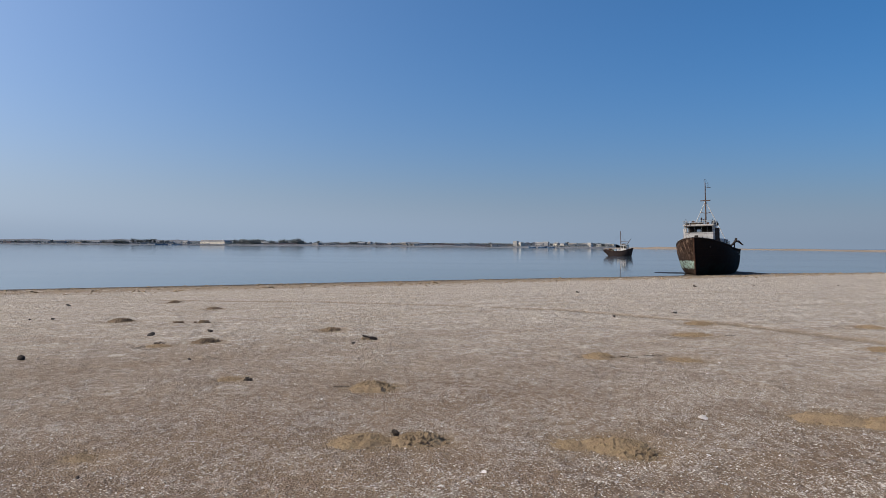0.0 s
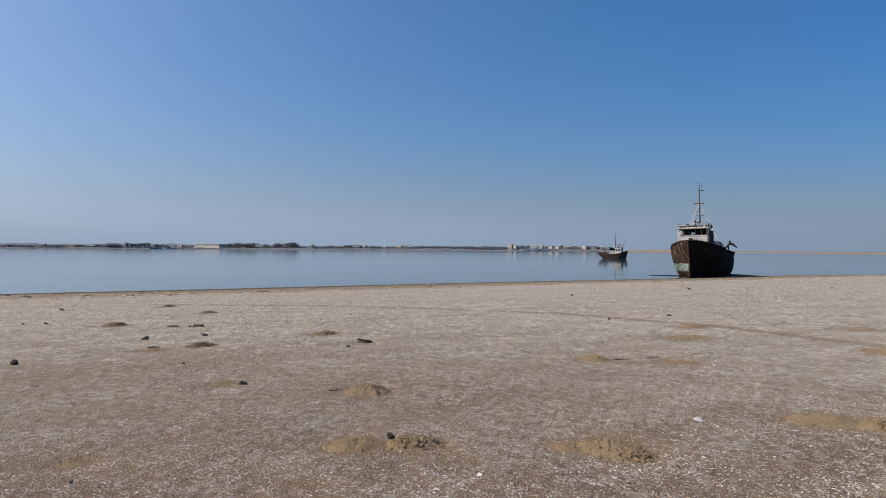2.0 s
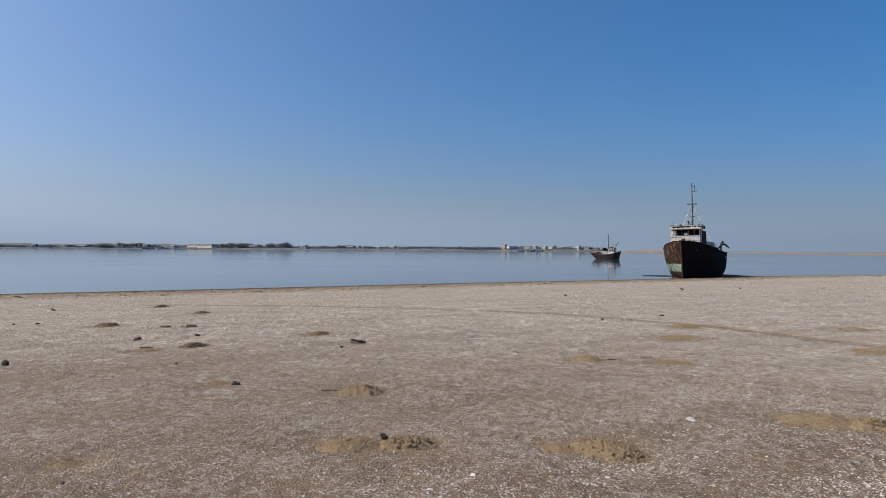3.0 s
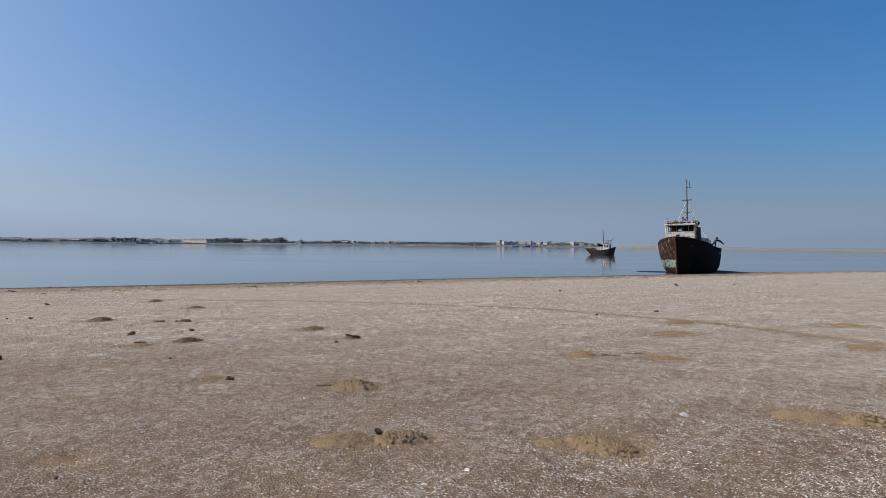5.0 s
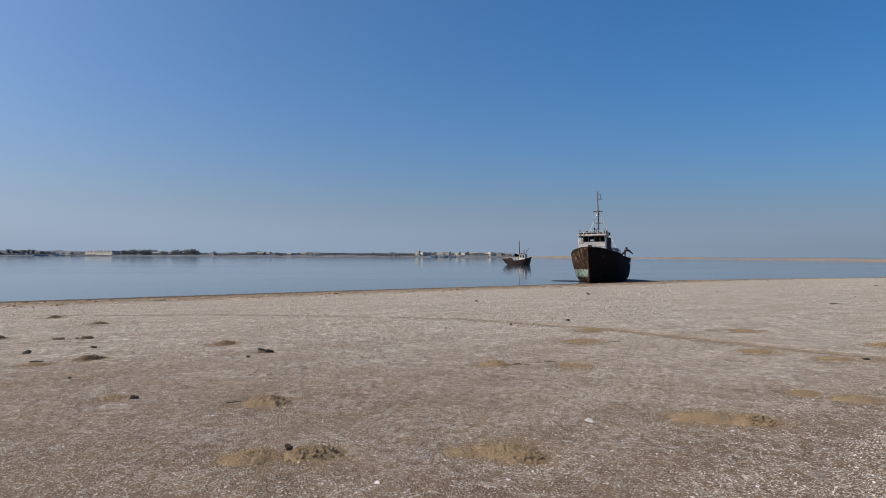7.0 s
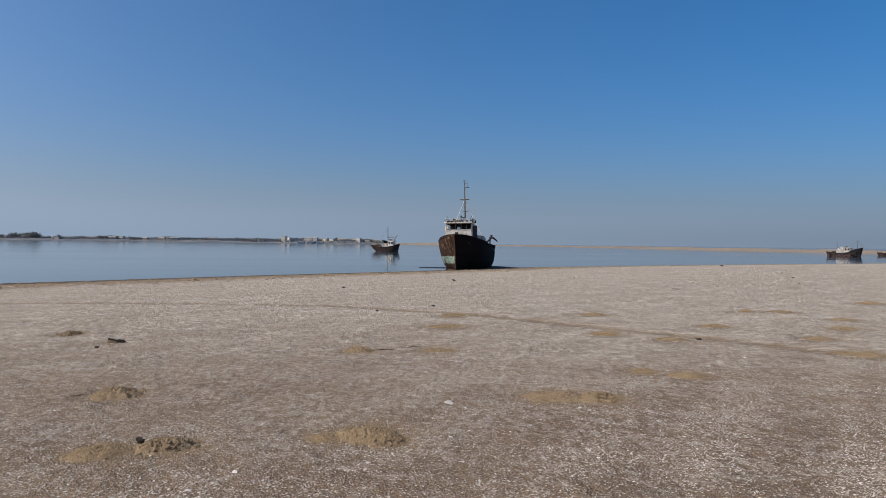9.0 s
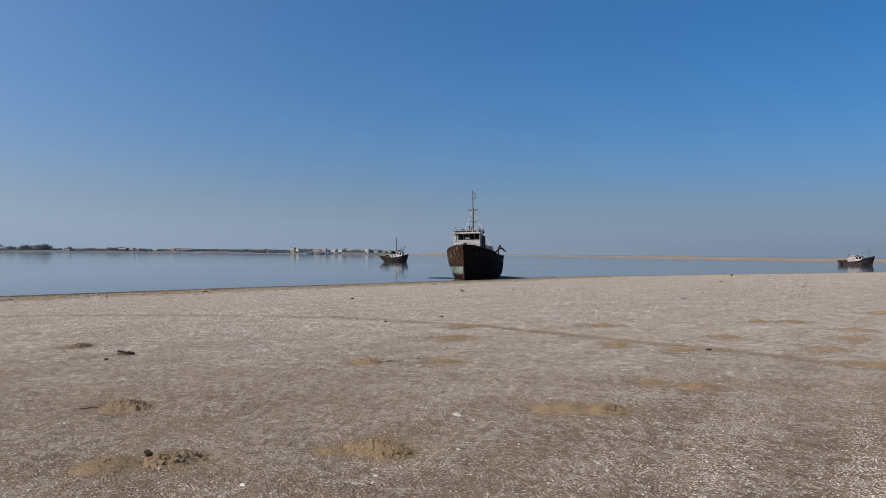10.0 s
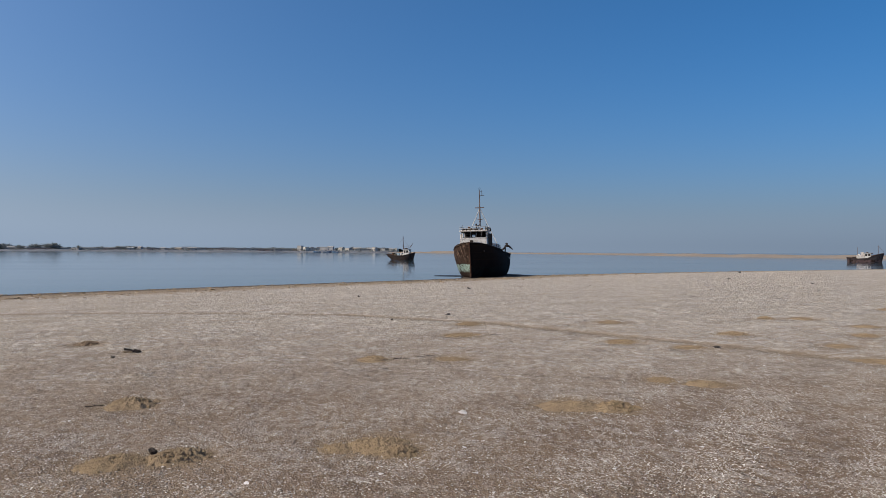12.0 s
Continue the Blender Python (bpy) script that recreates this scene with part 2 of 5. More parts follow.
def make_hull_paint(name, top, boot, boot_z, patch=None):
    """Rusted hull paint: topsides above boot_z, old antifouling below, and, where told, a pale scuffed band at the bow."""
    k = Mat(name, 0.85)
    k.b.inputs["Specular IOR Level"].default_value = 0.06
    at = k.place()
    z, y = k.axis(at, 2), k.axis(at, 1)
    drip = k.noise(k.place((3.5, 3.5, 0.35)), 1.0, 7, 0.7)
    blot = k.noise(at, 1.1, 8, 0.68)
    fine = k.noise(at, 28, 4, 0.7)
    plates = k.node("TexBrick", Scale=1.0)
    plates.inputs["Mortar Size"].default_value = 0.012
    plates.inputs["Brick Width"].default_value = 2.4
    plates.inputs["Row Height"].default_value = 0.9
    swap = k.node("CombineXYZ")
    k.link(y, swap.inputs[0])
    k.link(z, swap.inputs[1])
    k.link(swap.outputs[0], plates.inputs["Vector"])
    seam = plates.outputs["Fac"]
    rust = k.mix(fine, (0.018, 0.011, 0.0085), (0.008, 0.006, 0.0058))
    m = k.ramp(k.math("ADD", k.math("MULTIPLY", drip, 0.5), k.math("MULTIPLY", blot, 0.5)), 0.47, 0.62)
    upper = k.mix(m, top, rust)
    upper = k.mix(k.ramp(k.noise(at, 2.6, 6, 0.75), 0.62, 0.68, 0, 0.4), upper, (0.036, 0.024, 0.019))
    lower = k.mix(k.ramp(blot, 0.42, 0.6), boot, rust)
    edge = k.math("ADD", z, k.math("MULTIPLY", k.math("SUBTRACT", blot, 0.5), 0.6))
    edge = k.math("ADD", edge, k.math("MULTIPLY", k.math("SUBTRACT", k.noise(at, 3.2, 6, 0.7), 0.5), 0.7))
    c = k.mix(k.ramp(edge, boot_z - 0.04, boot_z + 0.04, 1, 0), upper, lower)
    if patch:                                       # starboard faces the sun: its light painted as paler brown over the rust
        sunlit_rust = k.mix(k.ramp(k.noise(at, 3.4, 8, 0.75), 0.45, 0.68), (0.034, 0.021, 0.016), (0.095, 0.058, 0.040))
        sunlit_rust = k.mix(k.math("MULTIPLY", k.ramp(drip, 0.52, 0.62, 0, 0.85), k.ramp(z, 2.3, 3.3, 0.25, 1.0)), sunlit_rust, (0.26, 0.18, 0.13))
        c = k.mix(k.math("MULTIPLY", k.ramp(k.axis(at, 0), 0.03, 0.10), k.ramp(blot, 0.32, 0.5, 0.45, 0.95)), c, sunlit_rust)
    if patch:
        y0, z0, z1 = patch
        band = k.math("MULTIPLY", k.ramp(edge, z0 - 0.08, z0 + 0.08), k.ramp(edge, z1 - 0.05, z1 + 0.05, 1, 0))
        band = k.math("MULTIPLY", band, k.ramp(k.noise(at, 0.9, 5, 0.7), 0.40, 0.47))
        band = k.math("MULTIPLY", band, k.ramp(y, y0 - 0.8, y0 + 0.8))
        band = k.math("MULTIPLY", band, k.ramp(k.noise(at, 2.4, 8, 0.75), 0.40, 0.50))
        band = k.math("MULTIPLY", band, k.ramp(k.axis(at, 0), -0.02, 0.06, 0.0, 1.0))
        c = k.mix(band, c, k.mix(fine, (0.22, 0.34, 0.29), (0.36, 0.44, 0.38)))
    c = k.mix(k.math("MULTIPLY", seam, 0.6), c, (0.03, 0.018, 0.012))
    k.colour(c)
    k.bump(k.math("ADD", k.math("ADD", m, fine), k.math("MULTIPLY", seam, -2.0)), 0.008)
    return k.m


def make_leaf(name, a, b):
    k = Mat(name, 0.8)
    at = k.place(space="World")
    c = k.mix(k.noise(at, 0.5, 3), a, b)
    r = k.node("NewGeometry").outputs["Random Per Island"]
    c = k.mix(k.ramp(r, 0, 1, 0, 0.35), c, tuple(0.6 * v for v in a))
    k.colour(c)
    glow = k.node("BsdfTranslucent")                # leaves let light through; the large share lifts shaded sides like haze
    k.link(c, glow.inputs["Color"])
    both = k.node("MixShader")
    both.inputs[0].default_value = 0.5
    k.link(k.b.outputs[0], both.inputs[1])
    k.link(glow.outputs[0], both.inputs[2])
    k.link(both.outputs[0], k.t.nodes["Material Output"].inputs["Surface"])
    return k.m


SAND, WATER_MAT, MOUND = make_sand(), make_water(), make_mound_sand()
DARK_MOUND = worn("dark_dug_sand", (0.23, 0.165, 0.105), (0.13, 0.092, 0.06), 9, 0.5, 0.95, grain=90, depth=0.012, per_object=0.2)
SPIT_SAND = worn("dune_sand", (0.30, 0.245, 0.185), (0.24, 0.195, 0.15), 0.02, 0.5, 0.95, grain=0.6, depth=0.05)
# far bank and ridge: the bluish grey of distance haze is in the colour
BANK = worn("haze_tinted_bank", (0.16, 0.170, 0.190), (0.10, 0.112, 0.13), 0.03, 0.6, 0.95, grain=0.4, depth=0.1)
SHELL = worn("bleached_shell", (0.82, 0.80, 0.77), (0.70, 0.66, 0.62), 25, 0.4, 0.85, grain=300, depth=0.0006, per_object=0.2)
k = Mat("shell_hash", 0.9)
r = k.node("NewGeometry").outputs["Random Per Island"]
c = k.mix(k.ramp(r, 0.0, 0.6), (0.32, 0.26, 0.20), (0.54, 0.48, 0.41))
k.colour(k.mix(k.ramp(r, 0.6, 0.95), c, (0.70, 0.675, 0.63)))
HASH = k.m
MUD = worn("wet_dark_mud", (0.012, 0.013, 0.016), (0.018, 0.018, 0.019), 3, 0.5, 0.6, grain=40, depth=0.004)
STONE = worn("dark_stone", (0.052, 0.040, 0.033), (0.028, 0.023, 0.02), 12, 0.5, 0.85, grain=80, depth=0.004, per_object=0.25)
WOOD = worn("wet_driftwood", (0.058, 0.042, 0.031), (0.030, 0.023, 0.018), 9, 0.5, 0.85, grain=120, depth=0.003)
WEED = worn("dried_seaweed", (0.07, 0.052, 0.032), (0.035, 0.028, 0.02), 14, 0.5, 0.9, grain=90, depth=0.003, per_object=0.4)
HULL = make_hull_paint("black_rusted_hull", (0.011, 0.0088, 0.0085), (0.013, 0.0155, 0.013), 1.7, (5.0, 1.15, 2.1))
HULL_RED = make_hull_paint("brown_rusted_hull", (0.050, 0.046, 0.050), (0.105, 0.072, 0.070), 1.95)
HULL_DARK = make_hull_paint("dark_brown_hull", (0.044, 0.034, 0.032), (0.055, 0.036, 0.031), 0.9)
WHITE = streaked("chalky_white_paint", (0.64, 0.63, 0.60), (0.17, 0.12, 0.09), 0.38)
WHITE_RUST = streaked("rusty_white_paint", (0.55, 0.53, 0.50), (0.15, 0.065, 0.03), 0.5)
RUST = worn("rusted_steel", (0.115, 0.055, 0.03), (0.05, 0.026, 0.018), 4, 0.5, 0.9, grain=60, depth=0.004)
RAILPAINT = streaked("pale_grey_rail_paint", (0.40, 0.42, 0.43), (0.12, 0.09, 0.075), 0.15)
MASTPAINT = streaked("rusty_mast_paint", (0.13, 0.09, 0.075), (0.06, 0.03, 0.022), 0.55)
BLACK = worn("blackened_steel", (0.028, 0.024, 0.022), (0.05, 0.03, 0.02), 5, 0.4, 0.75, grain=70, depth=0.003)
DECK = worn("rotten_deck", (0.12, 0.085, 0.06), (0.06, 0.045, 0.035), 3, 0.5, 0.9, grain=30, depth=0.006)
# cabin interior: its shade is put into this dark colour
INSIDE = worn("cabin_shade_dark", (0.06, 0.05, 0.045), (0.03, 0.026, 0.024), 2, 0.5, 0.9, grain=30)
RUBBER = worn("cracked_rubber", (0.022, 0.021, 0.02), (0.04, 0.037, 0.034), 8, 0.4, 0.85, grain=60)
ROPE = worn("weathered_rope", (0.24, 0.20, 0.14), (0.12, 0.10, 0.07), 9, 0.5, 0.95, grain=120)
# far foliage: distance haze is put into this raised base colour
LEAF = make_leaf("haze_pale_leaves", (0.28, 0.305, 0.305), (0.32, 0.34, 0.33))
BARK = worn("bark", (0.14, 0.11, 0.085), (0.08, 0.065, 0.05), 2, 0.5, 0.95, grain=15, depth=0.02)
# the white plaster is dulled to grey, standing in for haze over the town
WALLS = [worn("plaster_" + n, c, tuple(0.75 * v for v in c), 0.15, 0.5, 0.9, grain=2, depth=0.02, per_object=0.15) for n, c in (
    ("cream", (0.64, 0.60, 0.52)), ("grey", (0.40, 0.39, 0.38)), ("white", (0.46, 0.44, 0.41)), ("sand", (0.44, 0.36, 0.28)), ("rose", (0.42, 0.30, 0.26)))]
ROOF = worn("weathered_sheet_roof", (0.30, 0.31, 0.31), (0.20, 0.18, 0.16), 0.3, 0.5, 0.7, grain=3, depth=0.02, per_object=0.2)
GAP = worn("dark_opening", (0.035, 0.037, 0.04), (0.02, 0.02, 0.02), 1, 0.4, 0.5)
CONCRETE = worn("quay_concrete", (0.20, 0.20, 0.20), (0.11, 0.11, 0.115), 0.1, 0.5, 0.9, grain=1, depth=0.05)
BLUE = streaked("faded_blue_paint", (0.10, 0.19, 0.30), (0.12, 0.07, 0.045), 0.35)
PALE_BLUE = streaked("pale_blue_paint", (0.32, 0.42, 0.50), (0.15, 0.09, 0.06), 0.3)


# ---------------------------------------------------------------- mesh tools
def part(name, bm, material, parent=None, label="", smooth=False):
    """Link a bmesh as one mesh object."""
    me = bpy.data.meshes.new(name)
    bm.to_mesh(me)
    bm.free()
    me.materials.append(material)
    if smooth:
        me.polygons.foreach_set("use_smooth", [True] * len(me.polygons))
    ob = new(name, me)
    if parent:
        ob.parent = parent
    if label:
        ob["label"] = label
    return ob


def shared(name, me, parent, m=None):
    """One more part on a mesh that already exists."""
    ob = new(name, me)
    ob.parent = parent
    if m is not None:
        ob.matrix_basis = m
    return ob


def thing(name, m, label, category, group="", kind=""):
    ob = tagged(new(name), label, category, group, kind)
    ob.matrix_basis = m
    return ob


def box(bm, x0, x1, y0, y1, z0, z1, bevel=0.0):
    vs = [bm.verts.new((x, y, z)) for x in (x0, x1) for y in (y0, y1) for z in (z0, z1)]
    fs = [bm.faces.new([vs[i] for i in q]) for q in ((0, 1, 3, 2), (4, 6, 7, 5), (0, 4, 5, 1), (2, 3, 7, 6), (0, 2, 6, 4), (1, 5, 7, 3))]
    if bevel:
        es = list({e for f in fs for e in f.edges})
        bmesh.ops.bevel(bm, geom=es, offset=bevel, segments=1, affect="EDGES")
    return bm


def boxes(*rows, bevel=0.0):
    bm = bmesh.new()
    for q in rows:
        box(bm, *q, bevel=bevel)
    return bm


def tube(bm, pts, radii, n=8, cap=True):
    """A round bar along points."""
    pts = [Vector(p) for p in pts]
    if isinstance(radii, (int, float)):
        radii = [radii] * len(pts)
    rings = []
    for i, (p, r) in enumerate(zip(pts, radii)):
        d = (pts[min(i + 1, len(pts) - 1)] - pts[max(i - 1, 0)]).normalized()
        a = d.orthogonal().normalized()
        if rings and abs(d.dot(last)) < 0.999:
            a = (last - d * d.dot(last)).normalized()
        last = a
        b = d.cross(a)
        rings.append([bm.verts.new(p + (a * math.cos(2 * math.pi * j / n) + b * math.sin(2 * math.pi * j / n)) * r) for j in range(n)])
    for r0, r1 in zip(rings, rings[1:]):
        for j in range(n):
            bm.faces.new((r0[j], r0[(j + 1) % n], r1[(j + 1) % n], r1[j]))
    if cap:
        bm.faces.new(rings[0][::-1])
        bm.faces.new(rings[-1])
    return bm


def tubes(*rows, n=8):
    bm = bmesh.new()
    for pts, r in rows:
        tube(bm, pts, r, n)
    return bm


BALLS = {}


def ball(level):
    """Points and triangles of a unit icosphere, made once for each level."""
    if level not in BALLS:
        b = bmesh.new()
        bmesh.ops.create_icosphere(b, subdivisions=level, radius=1.0)
        b.verts.index_update()
        BALLS[level] = [v.co.copy() for v in b.verts], [[v.index for v in f.verts] for f in b.faces]
        b.free()
    return BALLS[level]


def lump(bm, at, size, rnd, level=1, rough=0.25, lean=0.4):
    """An uneven pebble-like ball."""
    points, faces = ball(level)
    seed = Vector((rnd.uniform(-50, 50), rnd.uniform(-50, 50), rnd.uniform(-50, 50)))
    turn = Euler((rnd.uniform(-lean, lean), rnd.uniform(-lean, lean), rnd.uniform(0, 6.28))).to_matrix()
    at = Vector(at)
    made = []
    for p in points:
        q = p * (1 + rough * 2 * noise.noise(p * 1.4 + seed))
        made.append(bm.verts.new(turn @ Vector((q.x * size[0], q.y * size[1], q.z * size[2])) + at))
    for f in faces:
        bm.faces.new([made[i] for i in f])
    return bm


def sheet(name, xs, ys, zf, material, attributes=()):
    """A grid of quads over xs and ys, with float attributes of its points."""
    X, Y = np.meshgrid(xs, ys)
    p = np.stack([X.ravel(), Y.ravel()], 1)
    z = zf(p)
    co = np.column_stack([p, z])
    w, h = len(xs), len(ys)
    i = (np.arange(h - 1)[:, None] * w + np.arange(w - 1)[None]).ravel()
    quads = np.column_stack([i, i + 1, i + w + 1, i + w])
    me = bpy.data.meshes.new(name)
    me.vertices.add(len(co))
    me.vertices.foreach_set("co", co.ravel())
    me.loops.add(quads.size)
    me.loops.foreach_set("vertex_index", quads.ravel())
    me.polygons.add(len(quads))
    me.polygons.foreach_set("loop_start", np.arange(len(quads)) * 4)
    me.polygons.foreach_set("use_smooth", np.ones(len(quads), bool))
    me.update()
    for key, f in attributes:
        me.attributes.new(key, "FLOAT", "POINT").data.foreach_set("value", f(p).astype(np.float32))
    me.materials.append(material)
    return new(name, me)


# ---------------------------------------------------------------- ground, water, spit, far shore
# sand mounds: x, y, width, depth, height, turn, how crumbly
MOUNDS = [
    (-0.70, 6.16, 0.62, 0.55, 0.034, 0.1, 0.6), (-0.2, 6.17, 0.6, 0.5, 0.046, -0.1, 1),
    (1.47, 6.02, 0.66, 0.72, 0.040, 0.1, 0.5), (1.60, 5.80, 0.46, 0.46, 0.030, 0.3, 1), (-0.86, 8.74, 0.66, 0.66, 0.058, 0, 1),
    (2.5, 11.38, 0.60, 0.64, 0.044, 0, 0.8), (3.78, 11.05, 0.58, 0.75, 0.012, 0.2, 0.5),
    (5.17, 14.63, 0.93, 1.05, 0.036, -0.2, 0.7), (6.19, 17.21, 0.72, 0.91, 0.042, -0.2, 0.8),
    (-2.56, 16.27, 0.56, 0.75, 0.06, 0, 0.9), (-4.64, 13.94, 0.6, 0.75, 0.068, 0, 1),
    (-8.67, 19.13, 0.7, 0.91, 0.085, 0, 1), (-10.89, 28.89, 0.6, 0.91, 0.085, 0, 0.9),
    (-7.84, 24.38, 0.58, 0.75, 0.068, 0, 0.9), (-2.82, 9.42, 0.39, 0.45, 0.012, 0, 0.3),
    (3.82, 6.91, 0.88, 0.64, 0.047, -0.35, 0.5), (4.21, 6.70, 0.60, 0.51, 0.046, -0.2, 1),
    (5.72, 8.05, 0.46, 0.55, 0.03, -0.3, 0.9), (6.08, 7.62, 0.65, 0.51, 0.038, -0.3, 0.2),
    (10.55, 12.55, 0.7, 0.91, 0.051, -0.5, 0.8), (13.97, 15.48, 0.44, 0.75, 0.051, -0.5, 0.8),
    (14.7, 14.97, 0.72, 0.91, 0.043, -0.5, 0.2), (14.36, 12.71, 0.7, 0.75, 0.043, -0.6, 0.2),
    (12.72, 11.22, 0.6, 0.75, 0.043, -0.6, 0.8), (10.91, 10.13, 0.56, 0.75, 0.038, -0.6, 0.2),
    (8.31, 10.91, 0.81, 0.75, 0.038, -0.5, 0.3), (7.64, 12.17, 0.7, 0.91, 0.038, -0.4, 0.6),
    (9.9, 8.35, 0.99, 0.75, 0.043, -0.7, 0.2), (19.47, 16.4, 0.99, 1.05, 0.06, -0.6, 0.5),
    (9.73, 16.15, 0.81, 1.05, 0.043, -0.4, 0.4), (-2.9, 5.7, 0.34, 0.36, 0.010, 0.2, 0.4),
    (-5.3, 13.3, 0.58, 0.45, 0.034, 0.1, 0.4), (1.10, 6.05, 0.42, 0.40, 0.014, 0.1, 0.4),
]
MOUNDS = [(x, y + 0.03 * d, w, d, h * (0.8 if x > 5 else 1.4 if y < 12 else 0.85), turn, crumb) for x, y, w, d, h, turn, crumb in MOUNDS]
MOUND_XY = np.array([m[:2] for m in MOUNDS])
MOUND_R = np.array([0.5 * max(m[2], m[3]) for m in MOUNDS])


def bare_sand(p):
    """1 where the sand lies bare of shell: the worn trail and round the mounds."""
    d = line_distance(p, TRAIL) + 0.07 * wavy(p[:, 0] * 3, p[:, 1] * 3)
    b = 0.85 * (1 - np.clip((d - 0.15) / 0.28, 0, 1))
    s = inland(p) + 0.9 * wavy(p[:, 0] * 0.7, p[:, 1] * 0.7, 3)
    b = np.maximum(b, (0.92 + 0.25 * wavy(p[:, 0] * 0.9, p[:, 1] * 1.3, 9)).clip(0, 1) * np.clip((19 - s) / 8, 0, 1))
    near = (np.abs(p[:, 0]) < 30) & (p[:, 1] > 0) & (p[:, 1] < 35)
    q = p[near]
    if len(q):
        e = np.full(len(q), 9.0)
        for (x, y), r in zip(MOUND_XY, MOUND_R):
            e = np.minimum(e, np.hypot(q[:, 0] - x, q[:, 1] - y) / r)
        b[near] = np.maximum(b[near], 0.7 * (1 - np.clip((e - 1.0) / 0.5, 0, 1)))
    return b


def shelly(p):
    """How thick the broken shell lies, 0 to 1."""
    x, y = p[:, 0], p[:, 1]
    side = np.clip((x + 5 - 0.1 * y) / 9, 0, 1)
    s = 0.44 + 0.46 * side + 0.15 * wavy(x * 0.5, y * 0.8, 2.0)
    # more with distance, painting in shell tops lit at a low angle
    return np.clip(s + 0.25 * np.clip((y - 20) / 40, 0, 1), 0, 1)


def far_paleness(p):
    """Paler with distance from the camera: shell cover, and its sunlit tops painted in."""
    x, y = p[:, 0], p[:, 1]
    r = np.hypot(x, y) + 3 * wavy(x * 0.25, y * 0.4, 6)
    return np.clip((r - 6) / 14, 0, 1) * (0.8 + 0.2 * wavy(x * 0.8, y * 1.6, 7))


def scour(p):
    """1 round the stranded hull, where wet mud has washed up."""
    a = radians(27.5)
    dx, dy = p[:, 0] - 36.6, p[:, 1] - 98.0
    u, v = dx * math.sin(a) + dy * math.cos(a), dx * math.cos(a) - dy * math.sin(a)
    return np.clip(1.6 - np.hypot(u / 13.0, (v - 1.6) / 5.6) * 1.3 + 0.08 * wavy(dx * 0.6, dy * 0.6), 0, 1)


def relief(p):
    x, y = p[:, 0], p[:, 1]
    s = inland(p)
    r = np.hypot(x, y - 8)
    amp = np.clip(s / 4, 0, 1) * np.clip(1 - (r - 60) / 200, 0.1, 1)
    low = 0.010 * wavy(x * 0.55, y * 0.9) + 0.007 * wavy(x * 2.1, y * 2.6, 1.0)
    strand = 0.02 * np.exp(-((s - 3.2) / 1.4) ** 2) * (0.6 + 0.4 * wavy(x * 0.8, y * 0.8, 4))
    d = line_distance(p, TRAIL)
    rut = -0.018 * np.exp(-(d / 0.25) ** 2)
    z = ground_z(p) + amp * (low + rut) + strand
    q = scour(p)
    mud = WATER + 0.03 + 0.02 * wavy(x * 0.9, y * 0.9, 8)
    return np.where(q > 0, z + (mud - z) * np.where(s < 2.0, np.clip(q * 1.5, 0, 1), 0), z)


def spread(half, a, n):
    u = np.linspace(-1, 1, n)
    b = math.asinh(half / a)
    return a * np.sinh(b * u)


ground = sheet("ground", 2 + spread(4800, 7, 540), 9 + spread(4800, 7, 540), relief, SAND, (("bare", bare_sand), ("shelly", shelly), ("far_pale", far_paleness)))
tagged(ground, "shell-strewn brown sand beach sloping to calm water", "beach", kind="structure")

bm = bmesh.new()
vs = [bm.verts.new((x, y, WATER)) for x, y in ((-4900, -400), (4900, -400), (4900, 4900), (-4900, 4900))]
bm.faces.new(vs)
water = part("water", bm, WATER_MAT)
tagged(water, "calm grey-blue lagoon water mirroring the sky", "water", kind="structure")


def strip(name, line, width, profile, material, rnd, step=12.0, rough=0.4):
    """A long low landform along a line; profile: (share of the width, height) pairs."""
    line = np.array(line, float)
    seg = np.hypot(*np.diff(line, axis=0).T)
    run = np.concatenate([[0], np.cumsum(seg)])
    n = int(run[-1] / step)
    at = np.linspace(0, run[-1], n)
    x, y = np.interp(at, run, line[:, 0]), np.interp(at, run, line[:, 1])
    dx, dy = np.gradient(x), np.gradient(y)
    ln = np.hypot(dx, dy)
    nx, ny = -dy / ln, dx / ln
    bm = bmesh.new()
    rows = []
    for i in range(n):
        row = []
        for s, h in profile:
            f = 1 + rough * noise.noise(Vector((at[i] * 0.012, s * 3, 7.3))) + 0.5 * rough * noise.noise(Vector((at[i] * 0.05, s * 5, 1.7)))
            w = width * s + 4 * noise.noise(Vector((at[i] * 0.01, 3.1, s)))
            row.append(bm.verts.new((x[i] + nx[i] * w, y[i] + ny[i] * w, WATER - 0.6 + (h + 0.6) * (f if h > 0 else 1))))
        rows.append(row)
    for a, b in zip(rows, rows[1:]):
        for j in range(len(a) - 1):
            bm.faces.new((a[j], b[j], b[j + 1], a[j + 1]))
    bmesh.ops.recalc_face_normals(bm, faces=bm.faces)
    return part(name, bm, material, smooth=True)


rnd = random.Random(4)
spit = strip("sand_spit", [(560, 120), (470, 240), (392, 365), (400, 560), (443, 712), (483, 1000), (470, 1250), (520, 1700), (700, 2600)], -90,
             [(0, -0.6), (0.02, 0.1), (0.10, 0.5), (0.16, 0.55), (0.4, 1.35), (0.7, 1.75), (0.9, 1.65), (1.0, -0.6)], SPIT_SAND, rnd, 15)
tagged(spit, "low orange sand spit across the lagoon", "sand spit", kind="structure")
FAR = [(-2600, 1500), (-1500, 1760), (-1071, 1790), (-650, 1800), (-107, 1620), (282, 1370), (330, 1372)]
